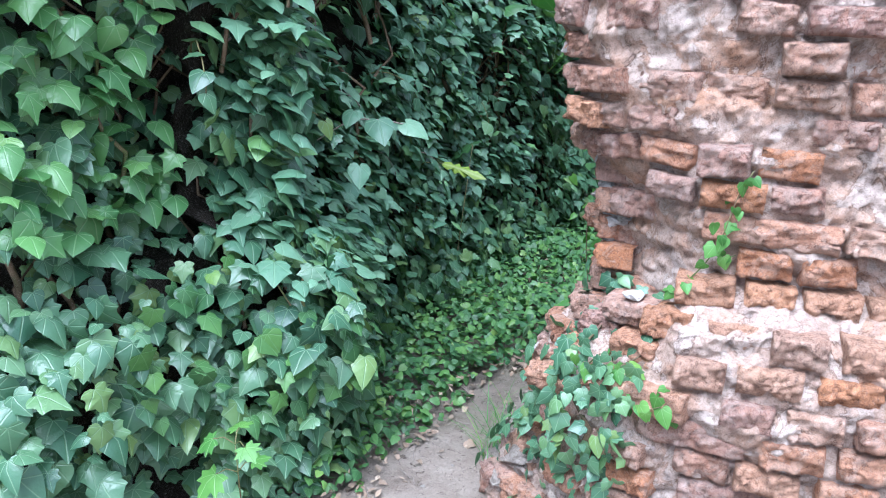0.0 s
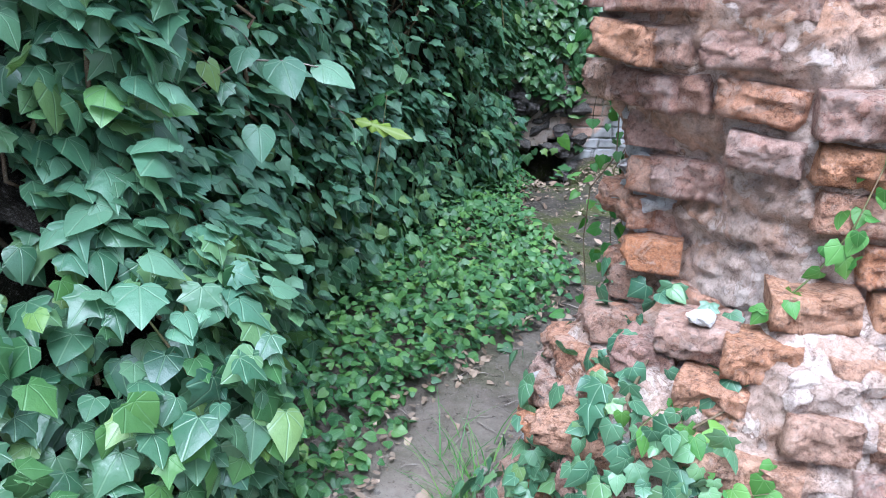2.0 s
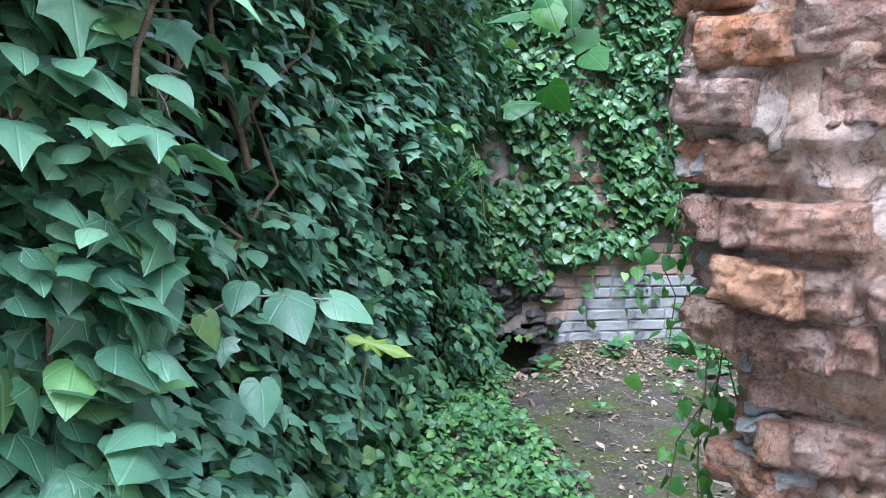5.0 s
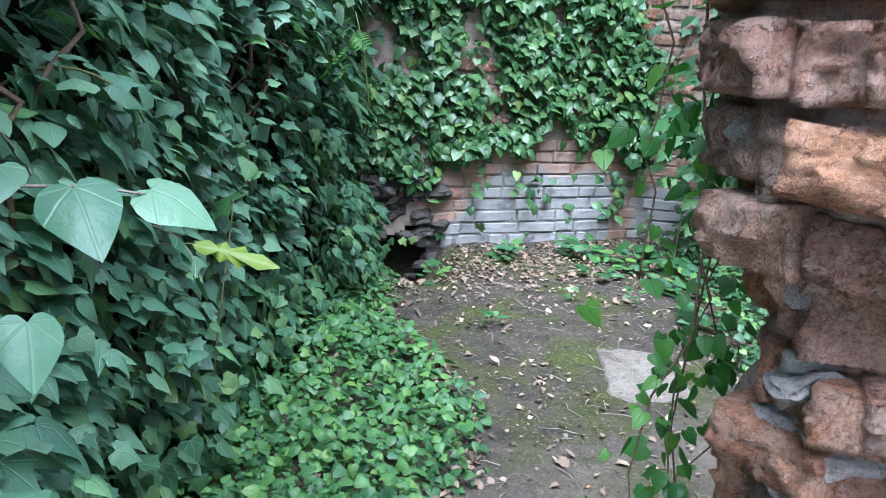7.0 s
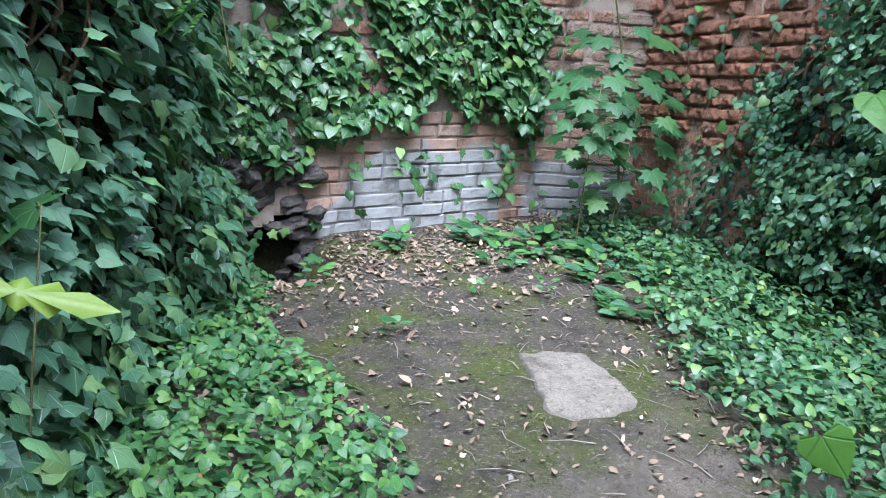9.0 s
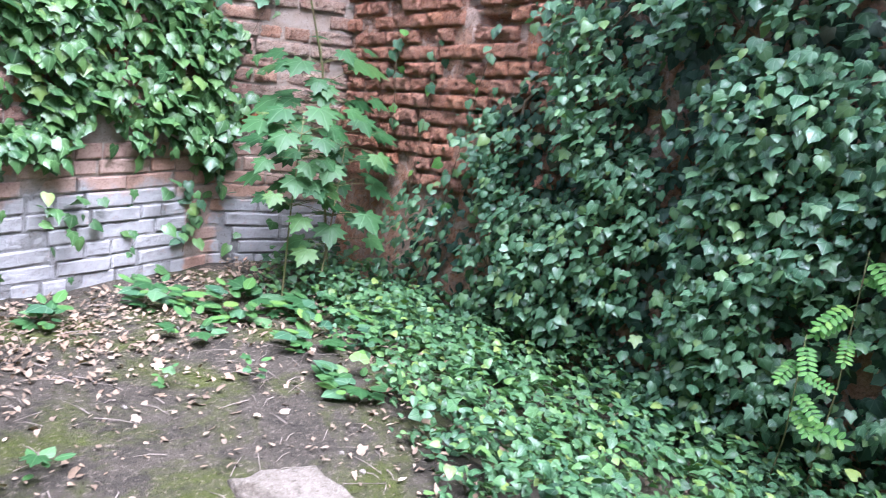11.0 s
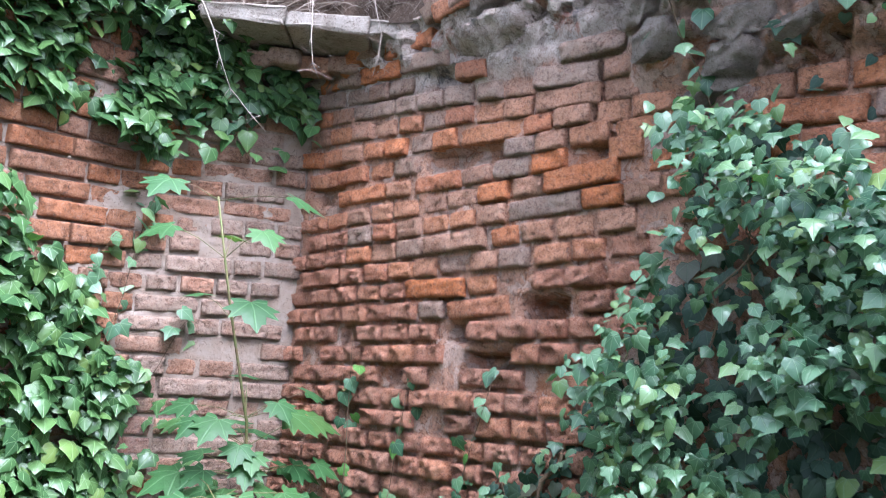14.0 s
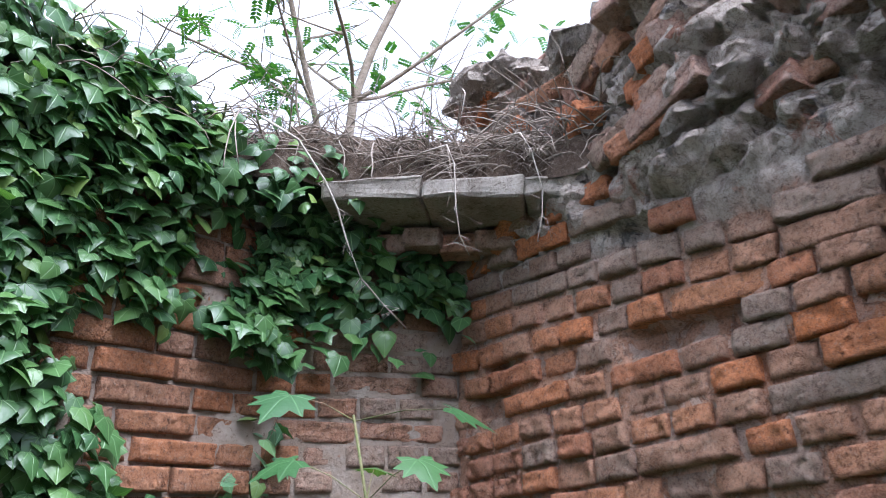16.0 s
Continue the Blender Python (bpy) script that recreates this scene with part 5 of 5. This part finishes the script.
# eaten yellow-green leaf on a shoot out of the bank
root = tagged(new("leaning_shoot"), label="thin shoot with one long chewed yellow-green leaf", category="shoot")
vv, ff = [], []
tube(vv, ff, [(-0.16, 3.46, 0.70), (-0.05, 3.43, 0.77), (0.03, 3.415, 0.772)], 0.003, 0.002, 4)
part("stem", mesh_of("stem", vv, ff, M_GREENSTEM, True), root)
M_YELLOWED = leaf_material("yellow_green_leaf", [(0.0, (0.14, 0.23, 0.02)), (0.5, (0.16, 0.25, 0.025)), (0.9, (0.19, 0.27, 0.03)), (1.0, (0.21, 0.28, 0.04))], (0.30, 0.36, 0.12), 0.45, 0.3)
chewed = leaf_shape([(0.05, 0.04), (0.10, 0.16), (0.05, 0.22), (0.13, 0.34), (0.07, 0.41), (0.14, 0.55), (0.06, 0.62), (0.10, 0.76), (0.05, 0.88)], fold=0.1, curl=0.05)
put_leaf(root, mesh_of("leaf", *chewed, M_YELLOWED, True, chewed[0][:, :2]), Vector((0.022, 3.415, 0.771)), (0.194, -0.018, -0.077), (-0.1, -0.75, 0.6), 0.21)

# two large pale heart-shaped leaves that stand out over the path
root = tagged(new("ivy_shoot"), label="shoot with two large pale heart-shaped ivy leaves", category="ivy")
vv, ff = [], []
tube(vv, ff, [(-0.40, 2.66, 0.98), (-0.28, 2.63, 1.06), (-0.17, 2.60, 1.065), (-0.07, 2.64, 1.04)], 0.003, 0.0018, 5)
part("stem", mesh_of("stem", vv, ff, M_DRY, True), root)
broad = leaf_shape([(0.10, -0.14), (0.22, -0.17), (0.36, -0.10), (0.45, 0.05), (0.47, 0.20), (0.43, 0.36), (0.34, 0.54), (0.22, 0.73), (0.10, 0.89)], fold=0.28, curl=0.22, wave=0.05)
LEAF_BROAD = mesh_of("leaf", *broad, M_SHEEN, True, broad[0][:, :2])
for p, tip, top, k in (((-0.19, 2.59, 1.065), (0.25, -0.5, -0.75), (-0.05, -0.6, 0.9), 0.105), ((-0.10, 2.63, 1.055), (0.8, -0.35, -0.45), (0.1, -0.5, 0.9), 0.095), ((-0.27, 2.60, 1.09), (-0.2, -0.6, -0.5), (-0.1, -0.5, 0.9), 0.075), ((-0.24, 2.50, 0.93), (0.1, -0.6, -0.7), (0.2, -0.7, 0.7), 0.08)):
    put_leaf(root, LEAF_BROAD, Vector(p), tip, top, k)

# sprigs on the wall between the corner and the whitewash, and over the bare brickwork
for s0, z0, s1, z1, n in ((2.95, 1.2, 3.15, 2.0, 26), (3.05, 1.0, 3.35, 1.5, 18), (2.85, 0.1, 2.95, 0.8, 26), (2.9, 2.3, 3.65, 2.42, 60), (2.75, 1.45, 3.0, 1.8, 22)):
    pts = [WALL_A.at(s0 + (s1 - s0) * u, z0 + (z1 - z0) * u + 0.03 * math.sin(9 * u), 0.03)[0] for u in np.linspace(0, 1, 9)]
    strand("ivy_shoot", "ivy shoot creeping over bare bricks", pts, n, LEAF_IVY, (0.045, 0.075), rp, 0.002, (-0.3, -1, 0.5), M_VINE, 0.03)
for s0, z0, s1, z1, n in ((1.0, 0.5, 1.25, 1.4, 26), (0.75, 0.6, 0.85, 1.35, 14), (1.95, 2.2, 1.78, 2.9, 30), (0.55, 0.9, 0.5, 1.5, 10)):
    pts = [WALL_B.at(0.2 + s0 + (s1 - s0) * u, z0 + (z1 - z0) * u, 0.035)[0] for u in np.linspace(0, 1, 9)]
    strand("ivy_shoot", "ivy shoot climbing the weathered brick wall", pts, n, LEAF_IVY + LEAF_FRESH[2:], (0.035, 0.065), rp, 0.002, (-1, -0.2, 0.4), M_VINE, 0.03)


def weed(x, y, n, size, spread, name="weed", label="low green weed growing out of the leaf litter"):
    root = tagged(new(name), label=label, category="weed", group="weeds")
    for k in range(n):
        a, r = rp.uniform(0, 6.28), spread * math.sqrt(rp.uniform(0.02, 1))
        p = Vector((x + r * math.cos(a) * 0.6, y + r * math.sin(a) * 0.6, rp.uniform(0.01, 0.10)))
        put_leaf(root, LEAF_OVAL[0] if k % 3 else LEAF_MAPLE[0] if k % 2 else LEAF_IVY[2], p, (math.cos(a), math.sin(a), rp.uniform(-0.1, 0.9)), (-0.3 * math.cos(a), -0.3 * math.sin(a) - 0.2, 1), rp.uniform(*size))


for x, y, n, s, sp in ((2.62, 5.72, 34, (0.06, 0.12), 0.22), (2.10, 5.72, 16, (0.06, 0.11), 0.12), (2.85, 5.40, 40, (0.06, 0.13), 0.28), (2.45, 5.25, 14, (0.05, 0.09), 0.15), (3.1, 5.1, 30, (0.06, 0.12), 0.25), (2.3, 4.75, 8, (0.03, 0.05), 0.08), (1.45, 5.35, 12, (0.04, 0.08), 0.10), (2.05, 4.9, 6, (0.03, 0.05), 0.07), (1.45, 4.65, 6, (0.04, 0.06), 0.06), (2.75, 4.85, 26, (0.05, 0.1), 0.22)):
    weed(x, y, n, s, sp)

for x, y, n, s, sp in ((2.55, 4.45, 26, (0.05, 0.10), 0.22), (2.95, 4.1, 30, (0.05, 0.10), 0.25), (3.05, 4.65, 34, (0.06, 0.11), 0.28), (2.75, 3.6, 24, (0.05, 0.09), 0.22)):
    weed(x, y, n, s, sp, label="taller green sprigs standing up among the ground ivy")

# grass at the wall foot
gv2, gf2 = [], []
for k in range(120):
    x, y = 0.27 + rp.normal(0, 0.05), 2.36 + rp.normal(0, 0.09)
    a, ln = rp.uniform(0, 6.28), rp.uniform(0.10, 0.24)
    side = Vector((-math.sin(a), math.cos(a), 0)) * 0.0022
    p, d, b0 = Vector((x, y, 0.0)), Vector((math.cos(a) * 0.5, math.sin(a) * 0.5, 1)).normalized(), len(gv2)
    for q in range(5):
        w = side * (1 - q / 4.6)
        gv2 += [p - w, p + w]
        p = p + d * (ln / 4)
        d = (d + Vector((math.cos(a), math.sin(a), -0.6)) * 0.24).normalized()
    gf2 += [(b0 + 2 * q, b0 + 2 * q + 1, b0 + 2 * q + 3, b0 + 2 * q + 2) for q in range(4)]
tagged(new("grass_tuft", mesh_of("grass_tuft", gv2, gf2, M_FRESH, True, [(0.3, 0.3)] * len(gv2))), label="tuft of thin green grass at the wall foot", category="grass", kind="stuff")

# ---------------- litter ----------------
pos = []
while len(pos) < 5800:
    x, y = rp.uniform(-0.3, 3.4), rp.uniform(1.6, 6.05)
    lc, rc = left_carpet(x, y), right_carpet(x, y)
    d = 0.16 + 1.0 * step01(y, 4.9, 5.5) + 0.55 * (0.05 < lc < 0.98) + 0.5 * (0.05 < rc < 0.9)
    if y < 3.2:
        d = 0.06 + 0.9 * (0.02 < lc < 0.9)
    if y > 5.5 and x < 1.66:
        d = 0.1
    if rp.random() < d * 0.8 and not (1.55 < x < 2.05 and 3.76 < y < 4.3):
        pos.append((x, y, ground_height(x, y) + rp.uniform(0.004, 0.018) + 0.03 * (lc > 0.5 or rc > 0.5)))
pos = np.array(pos)
n = len(pos)
top = np.c_[rp.normal(0, 0.28, (n, 2)), np.ones(n)]
top /= np.linalg.norm(top, axis=1)[:, None]
size = rp.uniform(0.009, 0.032, n) * np.where(rp.random(n) < 0.12, 1.8, 1.0)
tagged(new("leaf_litter", leaves_mesh("leaf_litter", DEAD, pos, frames_for(top, np.c_[rp.normal(0, 1, (n, 2)), np.zeros(n)]), size, M_LITTER, rp)), label="dry brown and tan leaves scattered over the earth", category="leaf litter", kind="stuff")
tv, tf = [], []
for k in range(520):
    x, y, a = rp.uniform(-0.1, 3.0), rp.uniform(1.9, 5.9), rp.uniform(0, 6.28)
    if left_carpet(x, y) > 0.6 or right_carpet(x, y) > 0.6:
        continue
    ln = rp.uniform(0.03, 0.16)
    z = ground_height(x, y)
    bend = rp.normal(0, 0.15)
    tube(tv, tf, [(x, y, z + 0.006), (x + 0.5 * ln * math.cos(a), y + 0.5 * ln * math.sin(a), z + 0.012), (x + ln * math.cos(a + bend), y + ln * math.sin(a + bend), z + 0.007)], rp.uniform(0.001, 0.003), 0.001, 4)
tagged(new("twigs", mesh_of("twigs", tv, tf, M_DRY, True)), label="thin dry twigs lying on the earth", category="twigs", kind="stuff")
pv = [rock_mesh("pebble", M_STONE, 90 + i) for i in range(3)]
for k in range(60):
    x, y = rp.uniform(0.0, 2.6), rp.uniform(1.9, 5.6)
    if left_carpet(x, y) > 0.4 or right_carpet(x, y) > 0.4:
        continue
    r = rp.uniform(0.008, 0.022)
    tagged(new("pebble", pv[k % 3]), label="small grey stone lying on the bare earth", category="stone", group="pebbles").matrix_basis = pose(x, y, ground_height(x, y) + 0.2 * r, *rp.uniform(-20, 20, 2), rp.uniform(0, 360)) @ Matrix.Diagonal((r, r, r, 1))

# ---------------- tree on the wall ----------------
tree = tagged(new("locust_tree"), label="thin young locust tree with sparse feather leaves above the wall", category="tree")
tv, tf, ends = [], [], []


def limb(p, d, ln, r, level):
    pts = []
    n = 7
    for q in range(n):
        pts.append(p.copy())
        p = p + d * (ln / (n - 1))
        d = (d + Vector(rp.normal(0, 0.10, 3)) + Vector((0, 0, 0.03))).normalized()
    tube(tv, tf, pts, r, r * 0.45, 6 if level == 0 else 4)
    if level < 2:
        for k in range(9 if level == 0 else 4):
            i = rp.integers(1 if level else 2, n - 1)
            a = rp.uniform(0, 6.28)
            dd = (d * 0.4 + Vector((math.cos(a), math.sin(a), rp.uniform(-0.1, 0.7)))).normalized()
            limb(pts[i].copy(), dd, ln * rp.uniform(0.28, 0.5), r * 0.4, level + 1)
    else:
        ends.extend(pts[2:])


limb(Vector((3.83, 6.42, 2.85)), Vector((0.0, 0.02, 1)), 2.1, 0.028, 0)
limb(Vector((3.79, 6.42, 2.85)), Vector((-0.20, 0.05, 1)).normalized(), 1.8, 0.020, 0)
limb(Vector((3.98, 6.44, 2.85)), Vector((0.28, 0.0, 1)).normalized(), 1.5, 0.008, 0)
limb(Vector((3.70, 6.40, 2.85)), Vector((-0.45, 0.0, 1)).normalized(), 1.1, 0.007, 0)
part("trunk", mesh_of("trunk", tv, tf, M_BARK, True), tree, label="grey-brown thin trunks and twigs")
pin = np.array([v.co[:] for v in PINNATE.vertices]), np.array([p.vertices[:3] for p in PINNATE.polygons])
n = 330
at = np.array([ends[i] for i in rp.integers(len(ends), size=n)])
a = rp.uniform(0, 6.28, n)
top = np.c_[rp.normal(0, 0.5, (n, 2)), np.ones(n)]
top /= np.linalg.norm(top, axis=1)[:, None]
tagged(part("foliage", leaves_mesh("foliage", [pin], at, frames_for(top, np.c_[np.cos(a), np.sin(a), np.full(n, -0.4)]), rp.uniform(0.06, 0.105, n), M_VINELEAF, rp), tree), kind="stuff")

# ---------------- bricks of the walls ----------------
rb = np.random.default_rng(21)


def pier_keep(s, z):
    gone = fbm((s * 5, z * 5, 2), 1.0, 2)
    if s < 0.44:
        return rb.random() < 0.93
    if s > 0.6 and z < 0.86:
        return rb.random() < 0.97
    return gone > -0.25 and rb.random() < 0.9


def pier_choose(s, z):
    if 0.60 < z < 0.88 and s > 0.62:
        return SET_PIER_ORANGE
    return SET_PIER_ORANGE if rb.random() < 0.06 else SET_PIER


lay_bricks(wall_south, PIER, 0.02, 0.44, 0.0, 1.95, 0.077, pier_choose, rb, 0.016, 2.4, pier_keep, 0.0, uneven=0.009)
lay_bricks(wall_south, PIER, 0.44, 1.55, 0.0, 0.62, 0.077, pier_choose, rb, 0.020, 1.8, pier_keep, 0.35, uneven=0.006)
lay_bricks(wall_south, PIER, 0.44, 1.55, 0.62, 1.95, 0.077, pier_choose, rb, 0.016, 2.6, pier_keep, 0.18, uneven=0.011)


def b_keep(s, z):
    top = 2.56 + 0.10 * math.sin(3 * s) - 0.38 * step01(s, 1.85, 2.15)
    if z > top or fallen(s, z, 0.95) > 0.01:
        return False
    return rb.random() < (0.99 if z > 1.75 else 0.95)


def b_choose(s, z):
    if z < 1.72 + 0.12 * math.sin(4 * s) or (s < 0.55 and z < 1.95):
        return SET_ERODED
    if z > 2.32:
        return SET_GREY if rb.random() < 0.75 else SET_ORANGE
    return SET_GREY if rb.random() < 0.16 else SET_ORANGE


lay_bricks(wall_east, WALL_B, 0.2, 1.98, 0.62, 2.66, 0.079, b_choose, rb, 0.012, 1.4, b_keep, 0.16, slope=lambda s, z: (s - 1.1) * b_rise(z), rise=lambda s, z: -math.degrees(b_rise(z)), uneven=0.006, joint=0.018)
lay_bricks(wall_east, WALL_B, 2.0, 3.5, 1.80, 2.30, 0.079, lambda s, z: SET_PINK if rb.random() < 0.4 else SET_ORANGE, rb, 0.008, 2.0, b_keep)


def a_choose(s, z):
    if s + 0.2 > 3.40 - 0.10 * math.sin(5 * z):
        return SET_GREY
    return SET_PINK if z < 1.3 and rb.random() < 0.5 else SET_FRESH


def a_keep(s, z):
    """Bricks show where the ivy and the lime plaster leave them bare."""
    x = s + 0.2
    if z > 1.15 and x < 2.55 or (3.56 < x < 3.72 and 1.72 < z < 1.84):
        return False
    return rb.random() < 0.985


lay_bricks(wall_north, WALL_A, 1.50, CORNER, -0.02, 0.76, 0.079, lambda s, z: SET_LIMED, rb, 0.002, 0.9, None, 0.5, uneven=0.003)
lay_bricks(wall_north, WALL_A, 1.75, CORNER, 0.78, 2.70, 0.079, a_choose, rb, 0.007, 1.2, a_keep, 0.42, slope=lambda s, z: (s - 2.8) * 0.07 * step01(z, 1.2, 1.9), rise=lambda s, z: -4.0 * step01(z, 1.2, 1.9), uneven=0.006)
